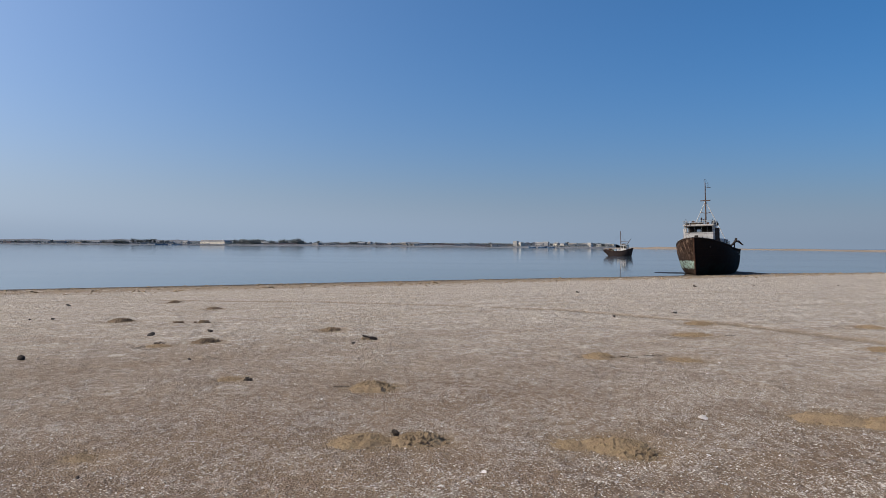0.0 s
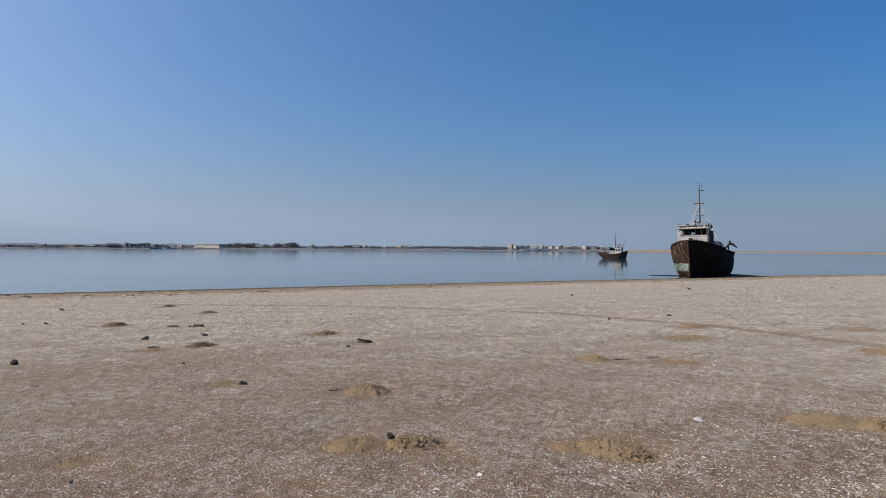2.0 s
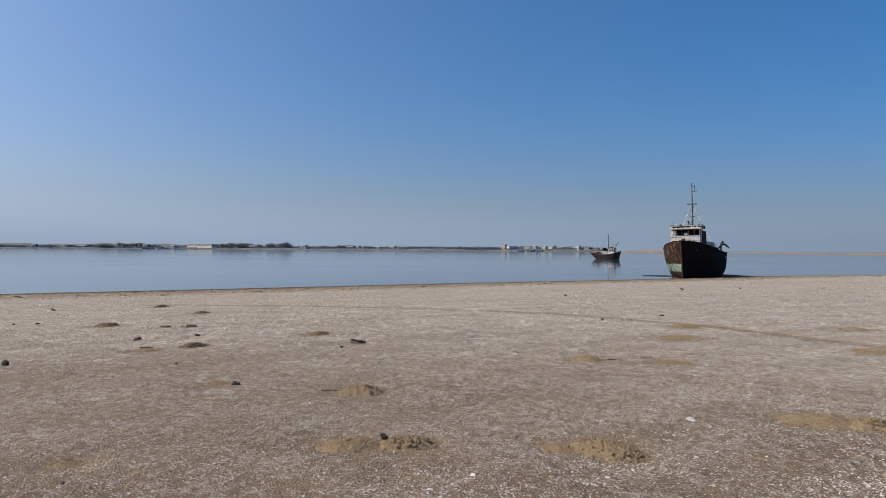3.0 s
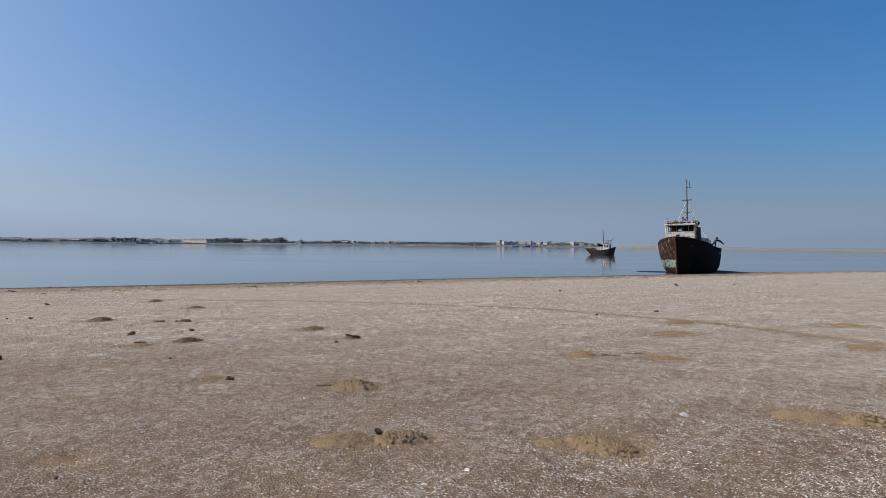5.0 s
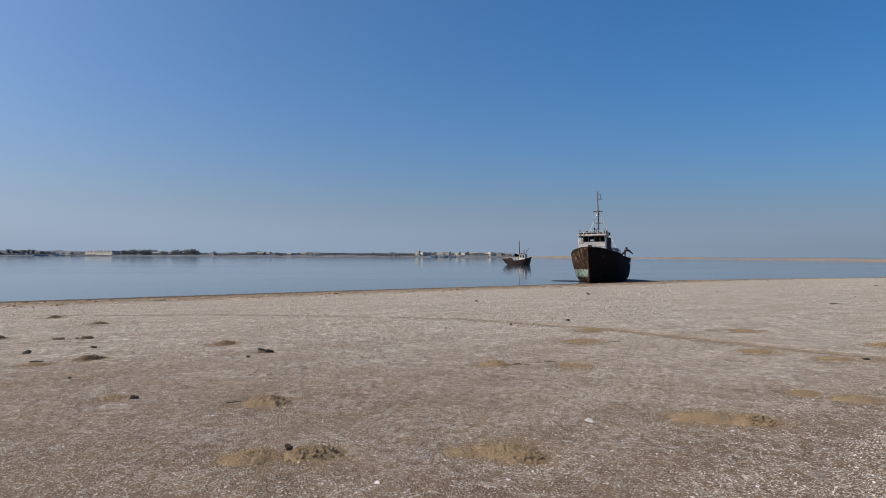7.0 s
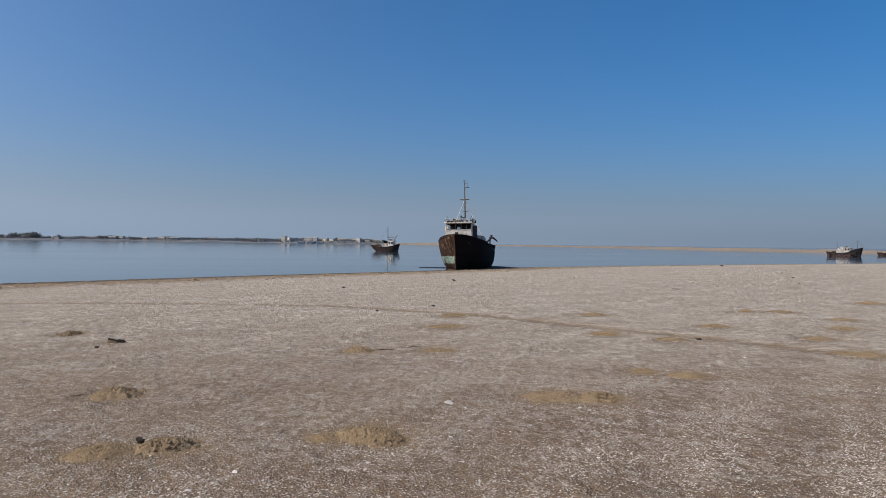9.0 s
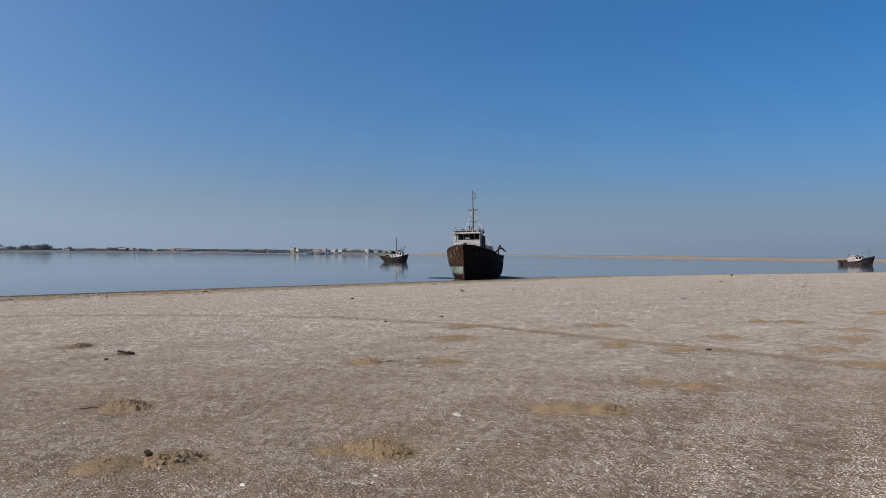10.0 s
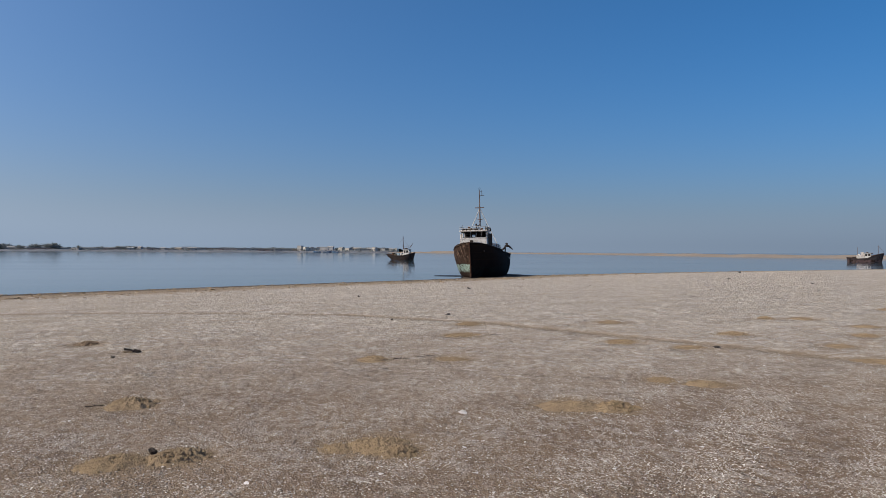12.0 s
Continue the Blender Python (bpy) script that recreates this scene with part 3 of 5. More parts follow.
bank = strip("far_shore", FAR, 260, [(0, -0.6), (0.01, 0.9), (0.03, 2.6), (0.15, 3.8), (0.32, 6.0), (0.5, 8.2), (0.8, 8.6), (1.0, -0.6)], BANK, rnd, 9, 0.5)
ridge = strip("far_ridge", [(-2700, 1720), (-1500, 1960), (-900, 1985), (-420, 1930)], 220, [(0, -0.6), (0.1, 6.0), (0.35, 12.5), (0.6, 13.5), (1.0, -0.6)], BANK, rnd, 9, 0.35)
tagged(ridge, "low grey ridge behind the far quay", "ridge", kind="structure")
tagged(bank, "low hazy grey embankment of the far shore", "shore", kind="structure")
FARA = np.array(FAR, float)
tail = strip("sand_bank", [(290, 1385), (345, 1345), (420, 1285), (462, 1240)], 60,
             [(0, -0.6), (0.02, 0.3), (0.10, 1.2), (0.35, 2.6), (0.6, 3.4), (1.0, -0.6)], SPIT_SAND, rnd, 9, 0.6)
tagged(tail, "low pale sand bank running out from the far town", "sand bank", kind="structure")


def on_far(az, back=0.0):
    """The place on the far shore that lies az degrees clockwise from straight ahead."""
    d = np.array([math.sin(radians(az)), math.cos(radians(az))])
    for a, b in zip(FARA[:-1], FARA[1:]):
        e = b - a
        den = d[0] * e[1] - d[1] * e[0]
        r = (a[0] * e[1] - a[1] * e[0]) / den
        u = (a[0] * d[1] - a[1] * d[0]) / den
        if 0 <= u <= 1 and r > 0:
            return d * (r + back), r + back
    return d * 1700, 1700


# ---------------------------------------------------------------- boats
def lerp_table(table, u):
    return float(np.interp(u, [a for a, _ in table], [b for _, b in table]))


class Hull:
    """The form of a displacement hull: y ahead, x to starboard, z up from the keel."""

    def __init__(self, length, beam, rail, deck, rake=1.4, transom=0.8, full=2.2, blunt=0.85, flare=0.0, over=0.5):
        self.L, self.B, self.rail, self.deck, self.rake, self.tr, self.full = length, beam, rail, deck, rake, transom, full
        self.blunt, self.flare, self.over = blunt, flare, over

    def half(self, u):
        if u < 0.35:
            return 0.5 * self.B * (self.tr + (1 - self.tr) * math.sin(u / 0.35 * math.pi / 2))
        if u < 0.55:
            return 0.5 * self.B
        w = (u - 0.55) / 0.45
        return 0.5 * self.B * max(0.0, 1 - w ** self.full) ** self.blunt

    def point(self, u, v, side, inset=0.0, top=None):
        """A point of the skin: u from stern to stem, v from keel to rail."""
        bow = max(0.0, (u - 0.5) / 0.5)
        stern = max(0.0, (0.3 - u) / 0.3)
        n = 5.5 - 3.6 * min(1.0, 1.4 * bow) ** 1.2
        zk = (0.3 + 0.5 * self.over) * stern ** 2 + 0.5 * bow ** 6
        zt = lerp_table(self.rail, u) if top is None else top
        x = (self.half(u) * (1 - (1 - v) ** n) ** (1 / n) + 0.06) * (1 - 0.06 * stern * (1 - v))
        flare = 1 + 0.05 * bow * v * (1 - v) * 2 - self.flare * (0.30 * min(1.0, 1.6 * bow) + 0.28 * bow ** 3) * (1 - v) ** 1.2
        flare *= 1 - self.flare * 0.05 * max(0.0, (v - 0.8) / 0.2) ** 2 * min(1.0, 2 * bow)
        x = max(0.0, x * flare - inset)
        y = (u - 0.5) * self.L + self.rake * (v - 0.55) * bow ** 3 - self.over * (v - 0.3) * stern ** 3
        return Vector((side * x, y - inset * bow, zk + (zt - zk) * v))

    def at_z(self, u, z, side, inset=0.0):
        zt = lerp_table(self.rail, u)
        return self.point(u, min(1.0, max(0.02, z / zt)), side, inset)


def build_hull(h, owner, paint, rail_mat, stations=44, rows=14, dents=0.02, rubs=(0.96, 0.70)):
    """Skin, bulwark lining, deck, rail cap, rubbing strakes, keel and rudder."""
    us = [i / stations for i in range(stations + 1)]
    steps = [(j / rows) ** 1.9 for j in range(rows + 1)]
    bm = bmesh.new()
    grid = {}
    for side in (-1, 1):
        for i, u in enumerate(us):
            for j, v in enumerate(steps):
                q = h.point(u, v, side)
                q.x += side * dents * noise.noise(Vector((q.y * 0.9, q.z * 1.3, side * 5)))
                grid[side, i, j] = bm.verts.new(q)
        for i in range(stations):
            for j in range(rows):
                bm.faces.new([grid[side, i, j], grid[side, i + 1, j], grid[side, i + 1, j + 1], grid[side, i, j + 1]])
    for j in range(rows):                                         # transom and stem plates
        bm.faces.new([grid[-1, 0, j], grid[1, 0, j], grid[1, 0, j + 1], grid[-1, 0, j + 1]])
        bm.faces.new([grid[-1, stations, j], grid[-1, stations, j + 1], grid[1, stations, j + 1], grid[1, stations, j]])
    for i in range(stations):                                     # flat of the keel
        bm.faces.new([grid[-1, i, 0], grid[1, i, 0], grid[1, i + 1, 0], grid[-1, i + 1, 0]])
    bmesh.ops.remove_doubles(bm, verts=bm.verts, dist=0.002)
    bmesh.ops.recalc_face_normals(bm, faces=bm.faces)
    hull = part("hull", bm, paint, owner, smooth=True)
    bm = bmesh.new()                                              # inside of the bulwark
    for side in (-1, 1):
        last = None
        for u in us:
            zt = lerp_table(h.rail, u)
            zd = min(lerp_table(h.deck, u), zt - 0.12)
            a, b = h.at_z(u, zt, side, 0.07), h.at_z(u, zd, side, 0.07)
            row = (bm.verts.new(a), bm.verts.new(b))
            if last:
                bm.faces.new((last[0], last[1], row[1], row[0]))
            last = row
    part("bulwark_lining", bm, RUST, owner)
    bm = bmesh.new()                                              # deck
    last = None
    for u in us:
        zd = min(lerp_table(h.deck, u), lerp_table(h.rail, u) - 0.12)
        row = [bm.verts.new(h.at_z(u, zd, s, 0.06)) for s in (-1, 1)]
        if last:
            bm.faces.new((last[0], last[1], row[1], row[0]))
        last = row
    part("deck", bm, DECK, owner)
    for side, nm in ((-1, "port"), (1, "starboard")):             # cap of the rail
        bm = bmesh.new()
        last = None
        for u in us:
            a, b = h.point(u, 1, side, -0.05), h.point(u, 1, side, 0.12)
            row = [bm.verts.new(a + Vector((0, 0, dz))) for dz in (0.0, 0.07)] + [bm.verts.new(b + Vector((0, 0, dz))) for dz in (0.07, 0.0)]
            if last:
                for q in range(4):
                    bm.faces.new((last[q], last[(q + 1) % 4], row[(q + 1) % 4], row[q]))
            else:
                bm.faces.new(row)
            last = row
        bm.faces.new(last[::-1])
        bmesh.ops.recalc_face_normals(bm, faces=bm.faces)
        part("rail_cap", bm, rail_mat, owner)
        for v in rubs:
            pts = [h.point(u, v, side, -0.03) for u in us[2:-1]]
            bm = tubes((pts, 0.055), n=6)
            part("rubbing_strake", bm, paint, owner)
    return hull


def railing(owner, pts, height, mat, every=1, r=0.018, bars=(1.0, 0.55)):
    """Posts with bars between them; each post and bar is a part."""
    pts = [Vector(p) for p in pts]
    for i, p in enumerate(pts):
        if i % every == 0:
            part("rail_post", tubes(([p, p + Vector((0, 0, height))], r), n=6), mat, owner)
    for b in bars:
        part("rail_bar", tubes(([p + Vector((0, 0, height * b)) for p in pts], r), n=6), mat, owner)


def window_wall(owner, x0, x1, y, z0, z1, openings, thick, mat, axis="x", name="wall"):
    """An upright wall along x (or along y), with real openings (a0, a1, b0, b1); the openings stay empty."""
    bm = bmesh.new()
    cuts = sorted({x0, x1, *[o[0] for o in openings], *[o[1] for o in openings]})
    for a, b in zip(cuts, cuts[1:]):
        hole = [o for o in openings if o[0] <= a + 1e-6 and o[1] >= b - 1e-6]
        spans = [(z0, z1)] if not hole else [(z0, hole[0][2]), (hole[0][3], z1)]
        for lo, hi in spans:
            if hi - lo > 1e-4:
                if axis == "x":
                    box(bm, a, b, y, y + thick, lo, hi)
                else:
                    box(bm, y, y + thick, a, b, lo, hi)
    bmesh.ops.remove_doubles(bm, verts=bm.verts, dist=0.001)
    return part(name, bm, mat, owner)


def window_trim(owner, o, y, out, mat, axis="x", t=0.045):
    """The raised frame round one opening."""
    a0, a1, b0, b1 = o
    bm = bmesh.new()
    for q in ((a0 - t, a1 + t, b0 - t, b0), (a0 - t, a1 + t, b1, b1 + t), (a0 - t, a0, b0, b1), (a1, a1 + t, b0, b1)):
        if axis == "x":
            box(bm, q[0], q[1], min(y, y + out), max(y, y + out), q[2], q[3])
        else:
            box(bm, min(y, y + out), max(y, y + out), q[0], q[1], q[2], q[3])
    part("window_frame", bm, mat, owner)


def build_wreck():
    """The stranded trawler at the water's edge."""
    az = 27.9
    bow = Vector((30.05, 85.08))
    a = Vector((math.sin(radians(az)), math.cos(radians(az))))
    L = 23.0
    mid = bow + a * (L / 2 + 0.5)
    m = pose(mid.x, mid.y, -2.2, 0, 0, -(az + 180)) @ pose(0, 0, 0, 0.3, 1.7, 0)
    t = thing("stranded_trawler", m, "rusted black steel trawler with white wheelhouse aground at the waterline", "shipwreck")
    rail = [(0, 3.52), (0.1, 3.45), (0.3, 3.5), (0.60, 3.72), (0.66, 4.0), (0.75, 4.14), (0.84, 4.36), (0.91, 4.62), (0.96, 4.78), (1.0, 4.86)]
    deck = [(0, 2.6), (0.3, 2.6), (0.60, 2.75), (0.66, 3.3), (0.8, 3.6), (1.0, 4.1)]
    h = Hull(L, 6.55, rail, deck, 1.1, 0.9, 3.1, 0.74, 1.0)
    build_hull(h, t, HULL, BLACK, 60, 18, 0.035, (0.97,))
    part("stem_bar", tubes(([h.point(1, v / 10, 1) + Vector((-h.point(1, v / 10, 1).x, 0.03, 0)) for v in range(11)], 0.09), n=8), RUST, t)
    # whaleback closing plate under the foredeck break
    part("break_plate", boxes((-2.9, 2.9, 3.16, 3.22, 2.6, 3.42)), RUST, t)
    # hawse pipes, mooring bitts, anchor windlass on the foredeck
    for s in (-1, 1):
        p = h.point(0.93, 0.80, s, -0.02)
        part("hawse_pipe", tubes(([p - Vector((s * 0.1, 0, 0)), p + Vector((s * 0.04, 0.03, -0.03))], [0.13, 0.14]), n=12), BLACK, t)
        part("mooring_bitt", tubes(([(s * 0.9, 9.6, 3.8), (s * 0.9, 9.6, 4.6)], 0.11), ([(s * 0.9, 9.2, 3.8), (s * 0.9, 9.2, 4.6)], 0.11), n=10), RUST, t)
    wl = part("windlass", tubes(([(-0.6, 8.7, 4.3), (0.6, 8.7, 4.3)], 0.2), ([(-0.75, 8.7, 4.3), (-0.6, 8.7, 4.3)], 0.32), ([(0.6, 8.7, 4.3), (0.75, 8.7, 4.3)], 0.32), n=14), RUST, t)
    part("gear_case", boxes((-0.25, 0.25, 8.5, 9.0, 3.8, 4.75), bevel=0.05), RUST, wl)
    part("bow_light_box", boxes((-0.3, 0.12, 10.2, 10.5, 4.0, 5.2), bevel=0.03), BLACK, t)
    # wheelhouse
    W, y0, y1, z0, z1 = 1.71, 4.4, 7.9, 3.3, 6.5
    wh = part("wheelhouse", boxes((-W + 0.06, W - 0.06, y0 + 0.06, y1 - 0.06, z0, z0 + 0.08)), DECK, t)
    fw = [(-1.66, -1.10), (-1.01, -0.40), (-0.31, 0.41), (0.50, 1.06), (1.15, 1.66)]
    fo = [(a * 0.975, b * 0.975, 5.66, 6.34) for a, b in fw]
    window_wall(wh, -W, W, y1 - 0.06, z0, z1, fo, 0.06, WHITE, name="front_wall")
    for o in fo:
        # dark frames, so that the posts between openings look thinner
        window_trim(wh, o, y1, 0.03, INSIDE, t=0.03)
    part("broken_glass", boxes((-0.24, 0.20, y1 - 0.045, y1 - 0.035, 5.70, 5.98)), PALE_BLUE, wh, "pale shard of broken window glass")
    for s in (-1, 1):
        so = [(6.55, 7.65, 5.5, 6.34), (5.0, 6.05, 3.7, 6.3)]
        # port wall in the darker, rustier paint, which paints in its shaded side
        window_wall(wh, y0, y1 - 0.06, s * W - (0.06 if s > 0 else 0), z0, z1, so, 0.06, WHITE if s > 0 else WHITE_RUST, "y", "side_wall")
        for o in so[:1]:
            window_trim(wh, o, s * W, s * 0.03, WHITE_RUST, "y")
        # port door leaf coloured dark to stand for the shade on that side
        d = part("door", boxes((-0.025, 0.025, -0.70, 0.0, 0.0, 2.46), bevel=0.008), WHITE_RUST if s > 0 else INSIDE, wh)
        d.matrix_basis = pose(s * (W + 0.03), 6.05, 3.71, 0, 0, s * 38)
        part("handle", tubes(([(s * 0.05, -0.6, 1.1), (s * 0.05, -0.5, 1.1)], 0.015)), RUST, d)
    window_wall(wh, -W, W, y0, z0, z1, [(-0.4, 0.4, 3.6, 5.6)], 0.06, WHITE_RUST, name="rear_wall")
    # dark panel added across the cabin to keep the openings dark
    part("dark_backing", boxes((-W + 0.09, W - 0.09, 5.0, 5.06, z0, z1)), INSIDE, wh)
    part("wheel_console", boxes((-0.6, 0.6, 7.1, 7.6, 3.4, 4.6), bevel=0.04), INSIDE, wh)
    part("moulding", boxes((-W - 0.02, W + 0.02, y1, y1 + 0.035, 5.46, 5.52), (-W - 0.02, W + 0.02, y1, y1 + 0.03, 5.0, 5.04)), WHITE_RUST, wh)
    part("board", boxes((-0.55, 0.05, y1 + 0.004, y1 + 0.04, 5.08, 5.36)), WHITE_RUST, wh)
    rf = part("roof", boxes((-W - 0.14, W + 0.14, y0 - 0.25, y1 + 0.28, z1, z1 + 0.11), bevel=0.04), WHITE_RUST, wh)
    part("roof_edge", boxes((-W - 0.16, W + 0.16, y1 + 0.26, y1 + 0.32, z1 - 0.06, z1 + 0.02)), WHITE_RUST, wh)
    # on the roof: rail, lamp, horn, vent, raft cradle
    zr = z1 + 0.13
    ring = [(-W - 0.1, 4.3, zr), (-W - 0.1, 5.3, zr), (-W - 0.1, 6.6, zr), (-W - 0.1, 8.0, zr), (-1.0, 8.1, zr), (0, 8.1, zr), (1.0, 8.1, zr),
            (W + 0.1, 8.0, zr), (W + 0.1, 6.6, zr), (W + 0.1, 5.3, zr), (W + 0.1, 4.3, zr)]
    railing(rf, ring, 0.42, RAILPAINT, 1, 0.03, (1.0, 0.5))
    sl = part("searchlight", tubes(([(-0.55, 7.1, zr), (-0.55, 7.1, zr + 0.4)], 0.03), ([(-0.55, 6.95, zr + 0.5), (-0.55, 7.3, zr + 0.5)], [0.1, 0.14]), n=12), BLACK, t)
    part("horn", tubes(([(0.6, 6.8, zr + 0.3), (0.6, 7.4, zr + 0.33)], [0.04, 0.13]), ([(0.6, 6.95, zr), (0.6, 6.95, zr + 0.3)], 0.025), n=10), RUST, t)
    part("compass_stand", tubes(([(0.0, 5.2, zr), (0.0, 5.2, zr + 0.7)], [0.07, 0.06]), ([(0.0, 5.2, zr + 0.7), (0.0, 5.2, zr + 0.95)], [0.13, 0.08]), n=12), BLACK, t)
    part("vent_cowl", tubes(([(1.0, 4.9, zr), (1.0, 4.9, zr + 0.35), (1.0, 5.05, zr + 0.45), (1.0, 5.25, zr + 0.47)], [0.08, 0.08, 0.1, 0.14]), n=12), RUST, t)
    rb = bmesh.new()
    lump(rb, (-1.6, 5.0, zr + 0.16), (0.34, 0.6, 0.24), random.Random(5), 2, 0.12)
    part("folded_tarpaulin", rb, RUBBER, t, "black crumpled tarpaulin on the wheelhouse roof")
    part("radar_box", boxes((-0.35, 0.35, 6.0, 6.5, zr, zr + 0.32), bevel=0.03), BLACK, t)
    part("aerial_tuner", boxes((-1.15, -0.85, 6.9, 7.2, zr, zr + 0.28), bevel=0.03), RUST, t)
    part("tyre_fender", tubes(([(1.3 + 0.3 * math.cos(q), 7.2 + 0.3 * math.sin(q), zr + 0.1) for q in np.linspace(0, 6.283, 17)], 0.1), n=8), RUBBER, t)
    for x_, lean in ((-1.5, -0.25), (-0.9, 0.15), (1.35, 0.2)):
        part("bent_stanchion", tubes(([(x_, 7.7, zr), (x_ + 0.4 * lean, 7.75, zr + 0.4), (x_ + lean, 7.75, zr + 0.75)], 0.025), n=6), BLACK, t)
    part("crumpled_netting", lump(bmesh.new(), (0.9, 6.0, zr + 0.12), (0.6, 0.5, 0.2), random.Random(15), 2, 0.3), WEED, t)
    # bulwark fairleads, coiled warp and loose ends on the bow
    part("bow_fairlead", boxes((-0.35, 0.35, 10.9, 11.2, 4.72, 4.98), bevel=0.05), BLACK, t)
    part("warp_coil", tubes(([((0.32 + 0.02 * k_) * math.cos(k_ * 0.7) - 1.2, (0.32 + 0.02 * k_) * math.sin(k_ * 0.7) + 8.0, 4.02 + 0.012 * k_) for k_ in range(34)], 0.04), n=5), ROPE, t)
    for u in (0.86, 0.90, 0.94, 0.97):
        for s in (-1, 1):
            p = h.point(u, 1, s, 0.06)
            part("bulwark_stay", tubes(([p + Vector((0, 0, 0.05)), p + Vector((-s * 0.03, 0, 0.16 + 0.1 * ((u * 100) % 3) / 3))], 0.04), n=6), WHITE_RUST if s > 0 else BLACK, t)
    # mast with its two raking legs
    my = 1.2
    top = 12.66
    mast = part("mast", tubes(([(0, my, 4.9), (0, my, 9.9), (0, my, 10.4), (0, my, top - 0.2)], [0.10, 0.085, 0.075, 0.055]), n=12), MASTPAINT, t)
    for s, foot in ((-1, -2.3), (1, 2.3)):
        part("mast_leg", tubes(([(foot, my - 0.35, 4.9), (s * 0.05, my - 0.05, 9.85)], 0.05), n=8), WHITE, t, "white painted raking mast leg")
    part("leg_brace", tubes(([(-0.62, my - 0.1, 8.45), (0, my, 8.3), (0.62, my - 0.1, 8.48)], 0.035), n=8), MASTPAINT, t)
    part("crosstree", boxes((-0.62, 0.66, my - 0.06, my + 0.06, 9.95, 10.08), bevel=0.015), MASTPAINT, mast)
    part("lamp_bracket", tubes(([(0, my, top - 0.95), (-0.68, my, top - 0.95)], 0.04), n=6), BLACK, mast)
    part("lamp_bracket", tubes(([(0, my, top - 0.32), (-0.36, my, top - 0.32)], 0.025), n=6), BLACK, mast)
    part("masthead_lamp", tubes(([(-0.36, my, top - 0.98), (-0.36, my, top - 0.15)], 0.03), n=8), BLACK, mast)
    loop = [(0.16 * math.cos(q) , my, top + 0.02 + 0.17 * math.sin(q)) for q in np.linspace(-0.5, 3.6, 14)]
    part("aerial_loop", tubes((loop, 0.012), n=5), BLACK, mast)
    part("topmast", tubes(([(0, my, top - 0.25), (0.02, my, top + 0.12)], [0.04, 0.02]), n=8), BLACK, mast)
    for z in (7.3, 7.7, 8.1, 8.4, 9.3):
        part("mast_step", tubes(([(-0.16, my, z), (0.16, my, z)], 0.014), n=5), RUST, mast)
    # engine casing, funnel and gear abaft the wheelhouse
    ec = part("engine_casing", boxes((-2.2, 2.2, -3.2, 4.3, 2.6, 4.9), bevel=0.06), WHITE_RUST, t)
    part("casing_hatch", boxes((-0.5, 0.5, -2.6, -1.4, 4.9, 5.02), bevel=0.03), RUST, ec)
    part("funnel", tubes(([(0, -0.4, 4.95), (0, -0.5, 6.1)], [0.42, 0.38]), ([(0, -0.5, 6.1), (0, -0.5, 6.18)], [0.42, 0.42]), n=16), BLACK, t)
    railing(t, [h.point(u, 1, -1, 0.1) for u in (0.65, 0.69, 0.73, 0.77)], 0.5, MASTPAINT, 1, 0.025, (1.0, 0.55))
    railing(t, [h.point(u, 1, 1, 0.1) for u in (0.65, 0.69, 0.73, 0.77)], 0.5, MASTPAINT, 1, 0.025, (1.0, 0.55))
    wn_ = part("trawl_winch", tubes(([(-1.4, -4.6, 3.3), (1.4, -4.6, 3.3)], 0.3), ([(-1.45, -4.6, 3.3), (-1.3, -4.6, 3.3)], 0.62), ([(1.3, -4.6, 3.3), (1.45, -4.6, 3.3)], 0.62),
                                   ([(-0.08, -4.6, 3.3), (0.08, -4.6, 3.3)], 0.62), n=18), RUST, t)
    part("winch_bed", boxes((-1.6, 1.6, -5.2, -4.0, 2.6, 2.95)), RUST, wn_)
    # stern gallows: leaning post, jib and hanging block
    g = part("gallows", tubes(([(-1.3, -7.8, 3.2), (-2.75, -8.9, 4.8)], [0.17, 0.13]), ([(-2.4, -8.75, 2.7), (-2.5, -8.8, 4.6)], 0.10), n=10), BLACK, t, "black steel trawl gallows over the stern quarter")
    part("jib", tubes(([(-2.4, -8.8, 4.68), (-3.0, -9.0, 4.66), (-3.6, -9.2, 4.1)], [0.14, 0.16, 0.07]), n=10), BLACK, g)
    part("hanging_block", tubes(([(-2.7, -8.98, 4.98), (-2.7, -8.84, 4.98)], 0.19), n=14), BLACK, g)
    part("gallows", tubes(([(1.4, -8.6, 2.6), (1.75, -8.8, 4.1)], 0.1), n=8), BLACK, t)
    # scuppers and patches of plate along the side
    for u in (0.12, 0.2, 0.28, 0.36, 0.44):
        p = h.point(u, 0.86, -1, -0.012)
        part("scupper", boxes((-0.015, 0.015, -0.28, 0.28, -0.06, 0.06)), BLACK, t).matrix_basis = Matrix.Translation(p)
    # worn paint marks on the quarter
    for i in range(6):
        p = h.point(0.17 + i * 0.012, 0.80, -1, -0.012)
        part("faded_mark", boxes((-0.008, 0.008, -0.07, 0.07, -0.1, 0.1)), WHITE_RUST, t).matrix_basis = Matrix.Translation(p)
    part("rudder", boxes((-0.05, 0.05, -12.0, -11.3, 0.3, 2.0), bevel=0.02), RUST, t)
    return t


